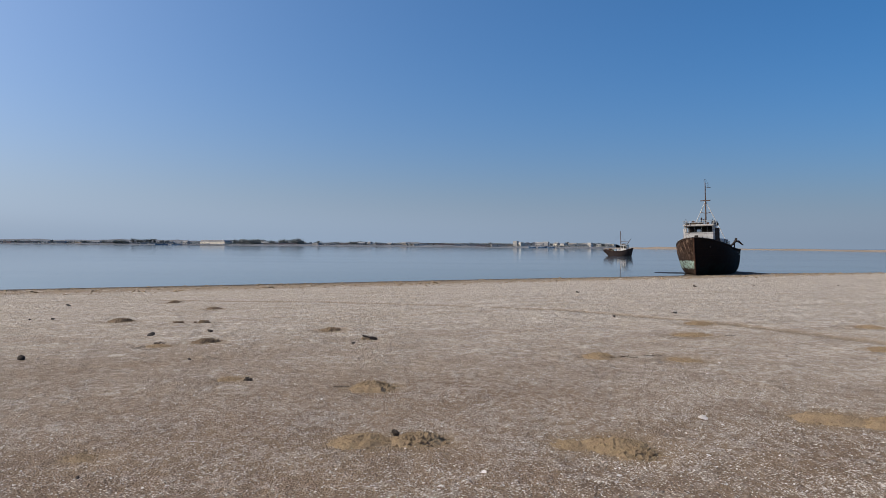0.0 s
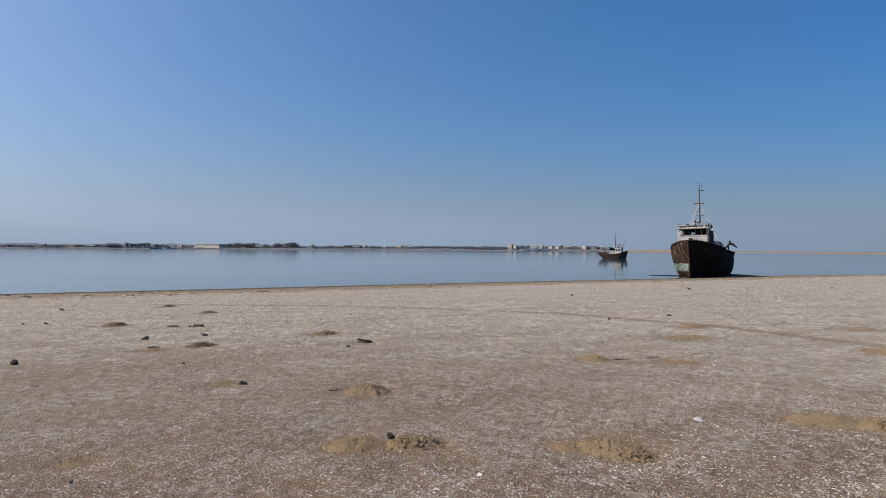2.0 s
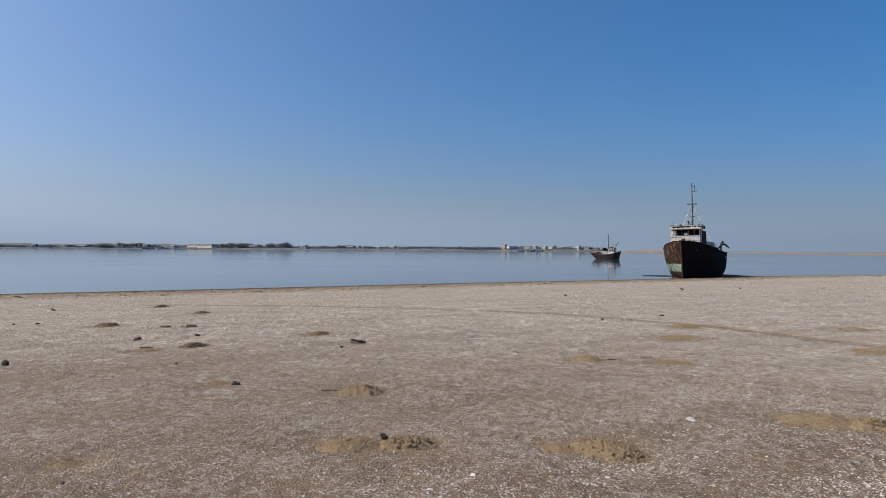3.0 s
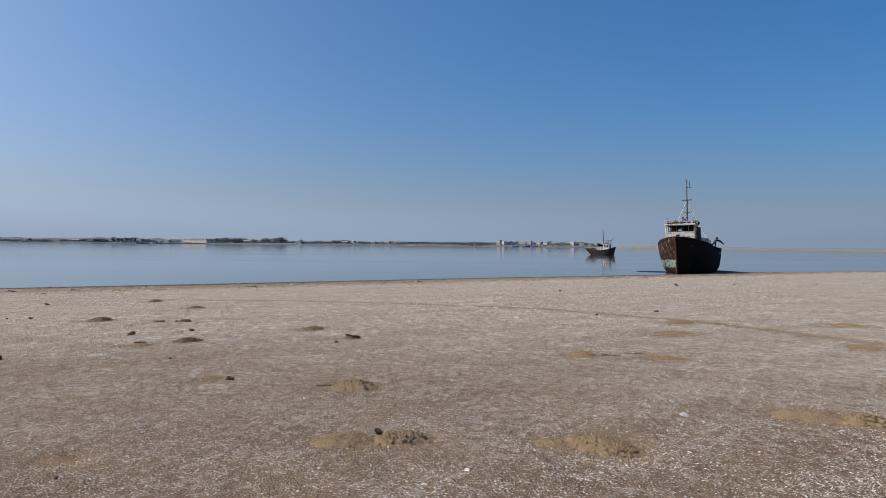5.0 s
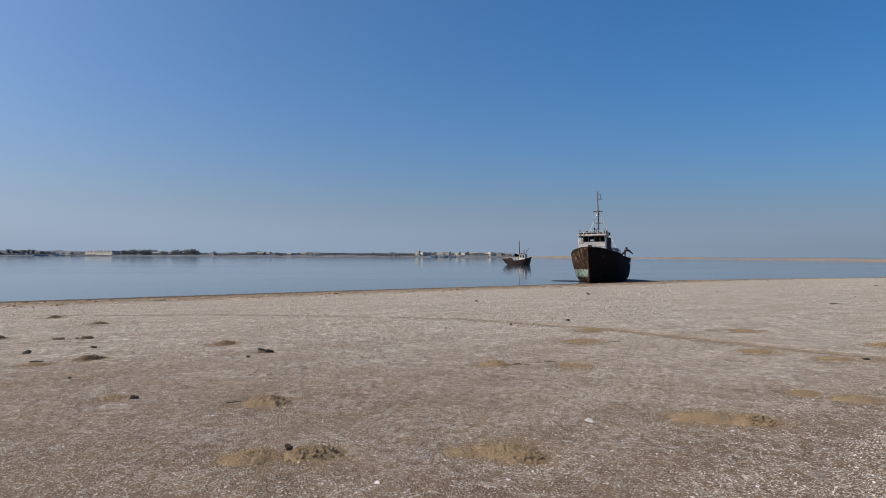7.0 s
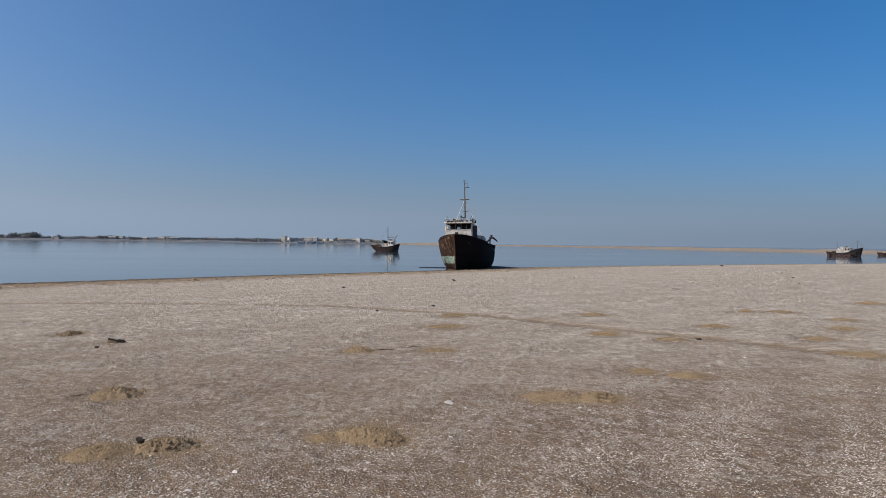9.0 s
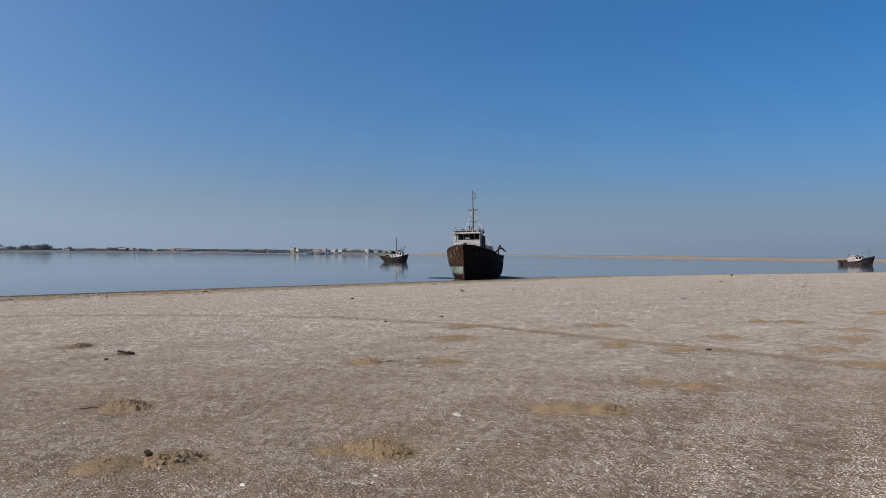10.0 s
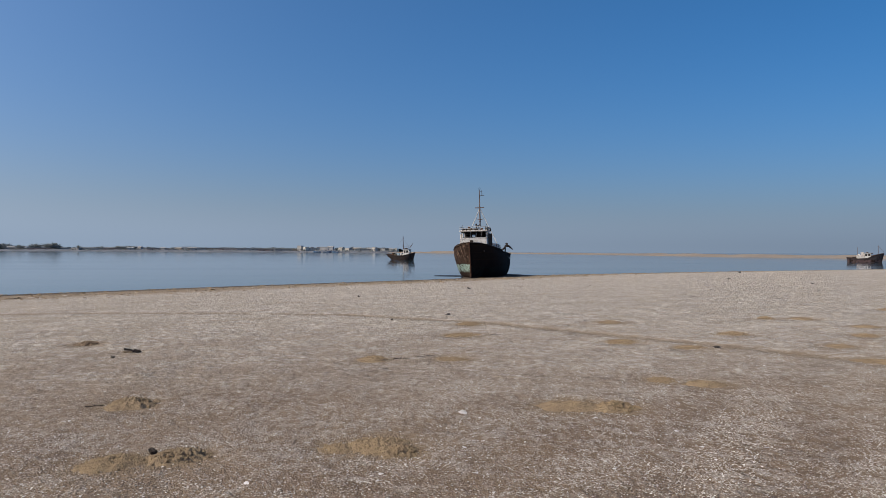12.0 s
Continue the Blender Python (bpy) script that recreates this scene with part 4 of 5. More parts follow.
def build_boat(name, m, label, L, B, rail, deck, paint, house, masts, booms, bits=(), category="fishing boat", over=0.5):
    """A smaller boat: hull, deckhouse with windows, masts and booms."""
    t = thing(name, m, label, category)
    h = Hull(L, B, rail, deck, 0.9, 0.75, 2.0, over=over)
    build_hull(h, t, paint, RUST, 36, 10, 0.02, (0.95,))
    x, y0, y1, z0, z1 = house
    wh = part("wheelhouse", boxes((-x + 0.05, x - 0.05, y0 + 0.05, y1 - 0.05, z0, z0 + 0.05)), DECK, t)
    zs = (z0 + (z1 - z0) * 0.56, z0 + (z1 - z0) * 0.86)
    n = 3
    w = 2 * x / n
    fo = [(-x + i * w + 0.12, -x + (i + 1) * w - 0.12, *zs) for i in range(n)]
    window_wall(wh, -x, x, y1 - 0.05, z0, z1, fo, 0.05, WHITE, name="front_wall")
    window_wall(wh, -x, x, y0, z0, z1, [(-0.35, 0.35, z0 + 0.1, z0 + 0.8 * (z1 - z0))], 0.05, WHITE_RUST, name="rear_wall")
    d = y1 - y0
    for s in (-1, 1):
        so = [(y0 + 0.12 * d, y0 + 0.40 * d, *zs), (y0 + 0.58 * d, y0 + 0.90 * d, *zs)]
        window_wall(wh, y0 + 0.05, y1 - 0.05, s * x - (0.05 if s > 0 else 0), z0, z1, so, 0.05, WHITE, "y", "side_wall")
        for o in so:
            window_trim(wh, o, s * x, s * 0.03, WHITE_RUST, "y", 0.03)
    # two dark panels added inside, blocking the sky seen through the windows
    part("dark_backing", boxes((-x + 0.08, x - 0.08, (y0 + y1) / 2, (y0 + y1) / 2 + 0.04, z0, z1)), INSIDE, wh)
    part("dark_backing", boxes((-0.03, 0.03, y0 + 0.06, y1 - 0.1, z0, z1)), INSIDE, wh)
    part("roof", boxes((-x - 0.2, x + 0.2, y0 - 0.2, y1 + 0.25, z1, z1 + 0.1), bevel=0.03), WHITE_RUST, wh)
    for p, q, r in masts:
        part("mast", tubes(([p, q], [r, 0.6 * r]), n=8), MASTPAINT, t)
    for p, q, r in booms:
        part("boom", tubes(([p, q], [r, 0.7 * r]), n=6), MASTPAINT, t)
    for nm, bx, mat in bits:
        part(nm, boxes(bx, bevel=0.03), mat, t)
    return t


wreck = build_wreck()
bm = bmesh.new()
lump(bm, (0, 0, 0), (2.5, 2.7, 0.09), random.Random(6), 4, 0.12, 0.0)
mud = part("mud_bank", bm, MUD, smooth=True)
mud.matrix_basis = pose(31.3, 97.0, WATER - 0.02)
tagged(mud, "dark wet mud bank barely above the water beside the hull", "mud bank")
# moored trawler, broadside, working deck aft
boat_az = 13.9
build_boat("fishing_boat", pose(68.4, 276, WATER - 0.75, 0, 1.0, -(boat_az + 112)), "dark brown wooden fishing boat with white wheelhouse afloat", 10.4, 3.6,
           [(0, 3.15), (0.12, 2.85), (0.3, 2.45), (0.6, 2.6), (0.8, 3.05), (1, 3.85)], [(0, 1.7), (1, 2.3)], HULL_DARK,
           (1.2, 0.9, 3.2, 1.9, 5.0), [((0, 0.6, 1.8), (0, 0.4, 10.4), 0.19), ((0, 2.6, 4.6), (0, 2.6, 6.4), 0.09), ((0, -4.2, 1.8), (0, -4.2, 3.6), 0.06)],
           [((0, 0.6, 6.2), (0, 3.9, 6.4), 0.07), ((0, 3.2, 5.4), (0, 4.6, 7.4), 0.12), ((0, 0.5, 9.5), (0, 3.2, 5.0), 0.02), ((0, 0.5, 9.5), (0, -4.2, 3.6), 0.02)],
           [("fish_hold_hatch", (-0.8, 0.8, -2.6, -0.9, 1.7, 2.5), WHITE_RUST), ("net_drum", (-1.0, 1.0, -4.0, -3.3, 1.7, 3.5), RUST), ("fish_crate", (-0.5, 0.3, -0.9, -0.3, 1.8, 3.5), WHITE), ("net_heap", (-0.9, 0.9, -3.2, -2.6, 1.7, 3.05), ROPE), ("deck_box", (-0.9, -0.2, -2.2, -1.5, 2.5, 3.5), PALE_BLUE), ("roof_locker", (-0.5, 0.5, 1.2, 2.2, 5.1, 5.5), BLACK), ("locker", (-0.7, 0.7, 0.2, 1.2, 1.8, 3.2), WHITE_RUST)], over=1.8)
build_boat("moored_trawler", pose(240.2, 217.5, WATER - 1.0, 0, 0.5, -(48 + 84)), "brown steel trawler with rusty white deckhouse moored in the lagoon", 12.0, 3.7,
           [(0, 2.95), (0.12, 2.6), (0.3, 2.4), (0.56, 2.65), (0.66, 3.4), (1, 4.6)], [(0, 2.0), (0.6, 2.1), (0.7, 2.8), (1, 3.4)], HULL_RED,
           (1.25, -0.4, 1.8, 2.1, 4.6), [((0, -2.5, 2.0), (0, -2.7, 6.9), 0.09), ((0, 4.4, 3.0), (0, 4.4, 7.6), 0.08)],
           [((0, 4.4, 7.3), (0, 6.4, 4.9), 0.06), ((0, 4.4, 7.3), (0, 1.9, 5.3), 0.02)],
           [("after_house", (-1.1, 1.1, -2.9, -0.5, 2.1, 3.7), WHITE_RUST), ("chart_house", (-0.8, 0.8, -1.5, -0.5, 3.7, 4.9), WHITE_RUST), ("life_raft", (-0.5, 0.5, -2.6, -1.8, 3.7, 4.15), WHITE), ("deck_gear", (-0.9, 0.9, -4.4, -3.2, 2.0, 3.1), BLACK), ("roof_aerial_box", (-0.4, 0.4, 0.2, 1.0, 4.7, 5.0), BLACK), ("fish_hold_hatch", (-0.9, 0.9, -6.2, -4.6, 2.0, 2.9), RUST), ("bridge_wing", (-1.6, 1.6, 1.7, 2.5, 4.2, 4.5), BLACK)])
build_boat("anchored_launch", pose(296.5, 244.5, WATER - 0.7, 0, 0, -(50 + 118)), "small dark fishing launch with pale cabin at anchor", 9.0, 3.2,
           [(0, 2.2), (0.4, 2.0), (0.75, 2.3), (1, 2.9)], [(0, 1.5), (1, 1.9)], HULL_DARK,
           (1.0, -0.4, 1.8, 1.6, 3.8), [((0, -0.6, 1.6), (0, -0.7, 6.0), 0.07)], [((0, -0.7, 5.6), (0, 3.4, 2.9), 0.02)],
           [("locker", (-0.7, 0.7, -2.6, -1.4, 1.5, 2.3), WHITE_RUST)])


# ---------------------------------------------------------------- the far shore
def warehouse(az, back, width, depth, height, base, peaks, label, wall, turn=0.0, arch=0.33):
    """A long shed with a row of arched roof lights, doors and windows."""
    (x, y), r = on_far(az, back)
    t = thing("warehouse", pose(x, y, WATER + base, 0, 0, turn - az * 0.4), label, "warehouse")
    part("wall", boxes((-width / 2, width / 2, -depth / 2, depth / 2, -3, height)), wall, t)
    part("roof", boxes((-width / 2 - 0.5, width / 2 + 0.5, -depth / 2 - 0.5, depth / 2 + 0.5, height, height + 0.6)), ROOF, t)
    for i in range(peaks):
        w = width / peaks
        x0 = -width / 2 + (i + 0.5) * w
        bm = bmesh.new()
        arcs = [[bm.verts.new((x0 + 0.36 * w * math.cos(q), yy, height + 0.55 + arch * w * math.sin(q))) for q in np.linspace(math.pi, 0, 9)] for yy in (-depth / 2, depth / 2)]
        for j in range(8):
            bm.faces.new((arcs[0][j], arcs[0][j + 1], arcs[1][j + 1], arcs[1][j]))
        bm.faces.new(arcs[0][::-1])
        bm.faces.new(arcs[1])
        part("roof_monitor", bm, WALLS[1], t)
    n = max(2, int(width / 7))
    for i in range(n):
        xx = -width / 2 + (i + 0.5) * width / n
        if i % 3 == 1:
            part("door", boxes((xx - 1.2, xx + 1.2, -depth / 2 - 0.12, -depth / 2 - 0.02, 0, min(3.2, height * 0.6))), GAP, t)
        else:
            part("window", boxes((xx - 0.8, xx + 0.8, -depth / 2 - 0.12, -depth / 2 - 0.02, height * 0.5, height * 0.72)), GAP, t)
    return t


def tree(az, back, base, height, spread_, seed, label="green broad-crowned tree on the far shore, tinted pale for haze"):
    (x, y), r = on_far(az, back)
    rr = random.Random(seed)
    t = thing("tree", pose(x, y, WATER + base, 0, 0, rr.uniform(0, 360)), label, "tree", "far shore trees")
    trunk = bmesh.new()
    hh = height * 0.45
    tube(trunk, [(0, 0, -3), (0.15, 0, hh * 0.5), (0.3, 0.1, hh)], [0.03 * height, 0.024 * height, 0.014 * height], 6)
    tips = []
    for i in range(5):
        q = 2 * math.pi * i / 5 + rr.uniform(-0.4, 0.4)
        e = Vector((math.cos(q) * spread_ * 0.33, math.sin(q) * spread_ * 0.33, height * rr.uniform(0.55, 0.78)))
        tube(trunk, [(0.2, 0.05, hh * rr.uniform(0.6, 0.95)), e], [0.013 * height, 0.006 * height], 5)
        tips.append(e)
    part("trunk", trunk, BARK, t)
    bm = bmesh.new()
    for i in range(150):
        c = rr.choice(tips) if i < 60 else Vector((0, 0, height * rr.uniform(0.35, 0.74)))
        off = Vector((rr.gauss(0, 1), rr.gauss(0, 1), rr.gauss(0, 0.5))) * spread_ * 0.20
        s = spread_ * rr.uniform(0.05, 0.12)
        p = c + off
        p.z = min(max(p.z - 0.12 * height, height * 0.2), height - s * 0.6)
        lump(bm, p, (s, s, s * 0.75), rr, 1, 0.4)
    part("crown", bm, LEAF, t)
    return t


def house(az, back, base, w, d, h, wall, seed, pitched=False):
    (x, y), r = on_far(az, back)
    rr = random.Random(seed)
    t = thing("house", pose(x, y, WATER + base, 0, 0, -az - 24 + rr.uniform(-22, 22)), "small plastered flat-roofed house in the far town" if not pitched else "small plastered house with sheet-metal roof in the far town", "house", "houses of the far town")
    part("wall", boxes((-w / 2, w / 2, -d / 2, d / 2, -3, h)), wall, t)
    if pitched:
        bm = bmesh.new()
        vs = [bm.verts.new(q) for xx in (-w / 2 - 0.4, w / 2 + 0.4) for q in ((xx, -d / 2 - 0.4, h), (xx, 0, h + d * 0.22), (xx, d / 2 + 0.4, h))]
        for f in ((0, 3, 4, 1), (1, 4, 5, 2), (0, 1, 2), (3, 5, 4), (0, 2, 5, 3)):
            bm.faces.new([vs[q] for q in f])
        part("roof", bm, ROOF, t)
    else:
        part("roof", boxes((-w / 2 - 0.2, w / 2 + 0.2, -d / 2 - 0.2, d / 2 + 0.2, h, h + 0.5)), wall, t)
    n = max(1, int(w / 4))
    for i in range(n):
        xx = -w / 2 + (i + 0.5) * w / n
        part("window" if i != n // 2 else "door", boxes((xx - 0.7, xx + 0.7, -d / 2 - 0.1, -d / 2 - 0.02, 0.9 if i != n // 2 else 0, 2.4)), GAP, t)
    return t


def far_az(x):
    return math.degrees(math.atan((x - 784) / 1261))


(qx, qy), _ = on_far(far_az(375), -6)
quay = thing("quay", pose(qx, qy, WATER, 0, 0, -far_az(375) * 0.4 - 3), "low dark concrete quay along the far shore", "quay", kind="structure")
part("quay_wall", boxes((-75, 75, -5, 12, -1, 1.4), bevel=0.2), CONCRETE, quay)
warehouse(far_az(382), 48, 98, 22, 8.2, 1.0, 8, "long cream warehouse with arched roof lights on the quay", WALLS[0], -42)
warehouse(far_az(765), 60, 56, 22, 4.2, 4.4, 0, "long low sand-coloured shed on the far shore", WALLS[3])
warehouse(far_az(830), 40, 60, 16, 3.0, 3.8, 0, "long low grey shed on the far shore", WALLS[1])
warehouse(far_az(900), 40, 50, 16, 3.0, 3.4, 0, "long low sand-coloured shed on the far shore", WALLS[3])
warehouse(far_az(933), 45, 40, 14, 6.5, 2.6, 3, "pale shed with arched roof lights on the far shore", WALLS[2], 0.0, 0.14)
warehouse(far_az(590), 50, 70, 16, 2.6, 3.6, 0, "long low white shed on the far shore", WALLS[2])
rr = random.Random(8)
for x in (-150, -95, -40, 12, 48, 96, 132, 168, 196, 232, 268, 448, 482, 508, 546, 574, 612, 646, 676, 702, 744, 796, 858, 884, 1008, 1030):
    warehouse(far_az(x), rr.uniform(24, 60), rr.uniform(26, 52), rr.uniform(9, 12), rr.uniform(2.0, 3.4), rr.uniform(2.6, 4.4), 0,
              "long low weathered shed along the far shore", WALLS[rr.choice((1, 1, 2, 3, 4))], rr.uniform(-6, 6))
rr = random.Random(21)
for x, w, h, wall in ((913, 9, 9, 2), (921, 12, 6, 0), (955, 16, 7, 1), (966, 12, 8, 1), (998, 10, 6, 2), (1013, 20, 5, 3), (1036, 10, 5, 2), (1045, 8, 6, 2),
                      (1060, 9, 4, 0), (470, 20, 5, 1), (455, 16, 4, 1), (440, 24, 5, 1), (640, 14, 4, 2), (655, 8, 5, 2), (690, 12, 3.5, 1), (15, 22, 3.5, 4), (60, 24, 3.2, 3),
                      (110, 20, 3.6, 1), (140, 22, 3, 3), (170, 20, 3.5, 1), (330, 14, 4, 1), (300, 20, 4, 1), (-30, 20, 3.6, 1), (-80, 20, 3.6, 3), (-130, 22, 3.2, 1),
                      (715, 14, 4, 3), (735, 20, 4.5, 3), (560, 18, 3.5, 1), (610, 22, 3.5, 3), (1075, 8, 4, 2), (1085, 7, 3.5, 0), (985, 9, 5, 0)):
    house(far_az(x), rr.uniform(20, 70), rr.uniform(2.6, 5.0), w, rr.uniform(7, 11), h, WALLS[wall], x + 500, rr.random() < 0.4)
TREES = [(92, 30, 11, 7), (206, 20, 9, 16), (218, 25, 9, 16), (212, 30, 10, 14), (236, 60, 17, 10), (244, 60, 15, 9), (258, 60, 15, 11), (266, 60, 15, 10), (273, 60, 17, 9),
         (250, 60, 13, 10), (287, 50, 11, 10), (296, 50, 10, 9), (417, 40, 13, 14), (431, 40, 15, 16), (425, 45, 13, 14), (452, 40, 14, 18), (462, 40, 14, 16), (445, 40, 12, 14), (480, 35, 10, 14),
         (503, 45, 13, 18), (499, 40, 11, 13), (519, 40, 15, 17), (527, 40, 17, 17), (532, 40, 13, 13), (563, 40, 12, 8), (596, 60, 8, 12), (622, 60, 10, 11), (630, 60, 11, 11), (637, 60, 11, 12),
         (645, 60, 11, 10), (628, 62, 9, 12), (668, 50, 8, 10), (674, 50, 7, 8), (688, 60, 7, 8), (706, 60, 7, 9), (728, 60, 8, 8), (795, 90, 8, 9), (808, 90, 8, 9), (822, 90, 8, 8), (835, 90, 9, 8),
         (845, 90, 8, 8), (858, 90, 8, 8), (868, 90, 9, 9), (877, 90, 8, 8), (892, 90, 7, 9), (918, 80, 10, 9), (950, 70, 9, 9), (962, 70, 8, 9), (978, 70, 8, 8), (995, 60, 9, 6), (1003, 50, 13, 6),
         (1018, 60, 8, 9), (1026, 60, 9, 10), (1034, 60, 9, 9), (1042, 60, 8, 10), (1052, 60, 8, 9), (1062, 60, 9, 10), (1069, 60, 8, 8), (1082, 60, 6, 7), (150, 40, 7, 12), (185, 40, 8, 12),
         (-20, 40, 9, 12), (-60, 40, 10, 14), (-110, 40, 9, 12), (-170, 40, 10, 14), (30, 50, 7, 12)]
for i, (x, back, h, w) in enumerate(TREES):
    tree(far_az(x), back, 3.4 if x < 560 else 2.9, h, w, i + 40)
bm = bmesh.new()
rr = random.Random(77)
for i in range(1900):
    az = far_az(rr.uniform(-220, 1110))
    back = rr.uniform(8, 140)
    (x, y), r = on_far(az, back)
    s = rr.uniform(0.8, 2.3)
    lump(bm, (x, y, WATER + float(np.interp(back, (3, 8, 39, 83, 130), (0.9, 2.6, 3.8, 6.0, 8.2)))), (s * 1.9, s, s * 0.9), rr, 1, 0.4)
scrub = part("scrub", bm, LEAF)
tagged(scrub, "low scrub along the far bank, tinted pale for haze", "scrub", kind="stuff")


def far_boat(az, back, L, paint, seed, label):
    (x, y), r = on_far(az, back)
    build_boat("harbour_boat", pose(x, y, WATER - 0.8, 0, 0, -az - 90 + 180 * (seed % 2)), label, L, L * 0.27,
               [(0, 3.0), (0.3, 2.6), (0.6, 2.9), (1, 4.4)], [(0, 2.0), (1, 2.6)], paint, (1.6, -L * 0.3, -L * 0.05, 2.0, 6.0),
               [((0, -L * 0.1, 2), (0, -L * 0.1, 11), 0.14), ((0, L * 0.25, 2), (0, L * 0.25, 8), 0.12)], [((0, L * 0.25, 7.5), (0, -L * 0.05, 5.5), 0.06)])


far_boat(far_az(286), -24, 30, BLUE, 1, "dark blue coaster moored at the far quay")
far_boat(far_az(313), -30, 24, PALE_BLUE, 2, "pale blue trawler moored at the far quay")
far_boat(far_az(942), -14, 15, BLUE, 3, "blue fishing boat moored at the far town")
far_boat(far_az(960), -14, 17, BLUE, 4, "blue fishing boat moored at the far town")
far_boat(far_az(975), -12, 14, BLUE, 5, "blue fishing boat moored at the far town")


# ---------------------------------------------------------------- on the beach
def sand_mound(x, y, w, d, h, turn, crumb, seed):
    rr = random.Random(seed)
    crumbly, dark = crumb > 0.6, crumb > 0.85 and y > 12
    t = thing("sand_mound", pose(x, y, float(relief(np.array([(x, y)]))[0]) - 0.004, 0, 0, math.degrees(turn)),
              "dark crumbly mound of freshly dug sand" if dark else "crumbly dug-out mound of damp tan sand" if crumbly else "smooth low mound of damp tan sand", "sand mound", "sand mounds on the beach")
    bm = bmesh.new()
    rings, n = 26, 72
    rows = []
    off = Vector((rr.uniform(-30, 30), rr.uniform(-30, 30), 0))
    for i in range(1, rings + 1):
        row = []
        for j in range(n):
            q = 2 * math.pi * j / n
            rim = 1 + 0.28 * noise.noise(Vector((math.cos(q) * 1.3, math.sin(q) * 1.3, seed * 3.7))) + 0.13 * noise.noise(Vector((math.cos(q) * 4, math.sin(q) * 4, seed))) + 0.10 * noise.noise(Vector((math.cos(q) * 11, math.sin(q) * 11, seed)))
            s = i / rings
            px, py = 0.5 * w * s * rim * math.cos(q), 0.5 * d * s * rim * math.sin(q)
            z = h * (1 - s * s) ** 1.3 * (1 + 0.5 * noise.noise(Vector((px * 5, py * 5, 0)) + off))
            z += (0.3 + crumb) * (1 - s ** 3) * (0.019 * noise.noise(Vector((px * 17, py * 17, 3)) + off) - 0.03 * abs(noise.noise(Vector((px * 30, py * 30, 5)) + off))) + 0.009 * noise.noise(Vector((px * 60, py * 60, 9)) + off) * (1 - s ** 4)
            row.append(bm.verts.new((px, py, z + 0.012 * (1 - s) - 0.02 * s ** 8)))
        rows.append(row)
    top = bm.verts.new((0, 0, h * (1 + 0.3 * noise.noise(off))))
    for j in range(n):
        bm.faces.new((top, rows[0][j], rows[0][(j + 1) % n]))
        for a, b in zip(rows, rows[1:]):
            bm.faces.new((a[j], b[j], b[(j + 1) % n], a[(j + 1) % n]))
    # the darker sand takes in the shade among the crumbs of far mounds
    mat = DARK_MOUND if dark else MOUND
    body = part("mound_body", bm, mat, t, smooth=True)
    if crumb > 0.25:
        cl = bmesh.new()
        for i in range(int(110 * crumb * min(1.5, w / 0.5))):
            q, s = rr.uniform(0, 6.283), rr.random() ** 0.6
            px, py = 0.5 * w * s * 0.9 * math.cos(q), 0.5 * d * s * 0.9 * math.sin(q)
            k_ = rr.uniform(0.004, 0.012) * (1.5 if rr.random() < 0.12 else 1) * (1.3 if y > 12 and crumbly else 1)
            lump(cl, (px, py, h * (1 - s * s) ** 1.3 + 0.008), (k_, k_, k_ * 0.8), rr, 1, 0.4)
        if crumbly:                                 # a heap of larger broken lumps to one side
            for i in range(46):
                px, py = rr.gauss(0.14, 0.15) * w, rr.gauss(0.05, 0.16) * d
                s = min(1.0, math.hypot(px / (0.5 * w), py / (0.5 * d)))
                k_ = rr.uniform(0.010, 0.024) * (1.3 if y > 12 else 1)
                lump(cl, (px, py, h * (1 - s * s) ** 1.3 + 0.004), (k_, k_ * 0.9, k_ * 0.8), rr, 2, 0.35)
        tagged(part("sand_grit", cl, mat, t), kind="stuff")
    return t


for i, (x, y, w, d, h, turn, crumb) in enumerate(MOUNDS):
    sand_mound(x, y, w, d, h, turn, crumb, i + 1)


def stone(x, y, w, h, seed, label="small dark stone lying on the sand", name="stone", mat=None, flat=0.7):
    rr = random.Random(seed)
    bm = bmesh.new()
    if name == "clod":
        for i in range(16):
            q = w * rr.uniform(0.12, 0.28)
            lump(bm, (rr.gauss(0, 0.17) * w, rr.gauss(0, 0.13) * w, h * rr.uniform(0.0, 0.45)), (q, q, q * 0.6), rr, 2, 0.55)
    else:
        lump(bm, (0, 0, 0.22 * h), (w / 2, w / 2 * flat, 0.34 * h), rr, 2, 0.3)
    ob = part(name, bm, mat or STONE, smooth=name != "clod")
    ob.matrix_basis = pose(x, y, zat(x, y), 0, 0, rr.uniform(-25, 25))
    return tagged(ob, label, "stone" if name == "stone" else name.replace("_", " "))


stone(-6.8, 11.5, 0.12, 0.15, 1, "rounded dark cobble on the sand")
stone(-6.24, 15.22, 0.36, 0.04, 2, "flat dark slab of stone on the sand", flat=0.34)
stone(-5.23, 16.04, 0.14, 0.09, 3)
stone(-4.05, 11.4, 0.06, 0.05, 4)
stone(-1.69, 13.51, 0.10, 0.07, 5)
stone(4.73, 19.63, 0.13, 0.08, 6)
stone(6.75, 20.75, 0.18, 0.08, 7)
stone(14.82, 41.84, 0.34, 0.16, 8, "dark rounded rock on the upper beach")
stone(6.72, 35.5, 0.18, 0.10, 9)
stone(-14.13, 26.92, 0.46, 0.04, 10, "flat dark slab of stone on the sand", flat=0.4)
stone(8.72, 10.78, 0.16, 0.05, 11)
stone(-2.65, 5.18, 0.04, 0.03, 12)
stone(-0.41, 6.38, 0.09, 0.10, 13, "dark clod of wet earth on a sand mound", "clod", WOOD)
stone(-2.55, 9.38, 0.13, 0.045, 14, "dark clod of wet earth on the sand", "clod", WOOD, 0.6)
stone(63, 75.4, 0.5, 0.3, 15, "dark rock near the water's edge")
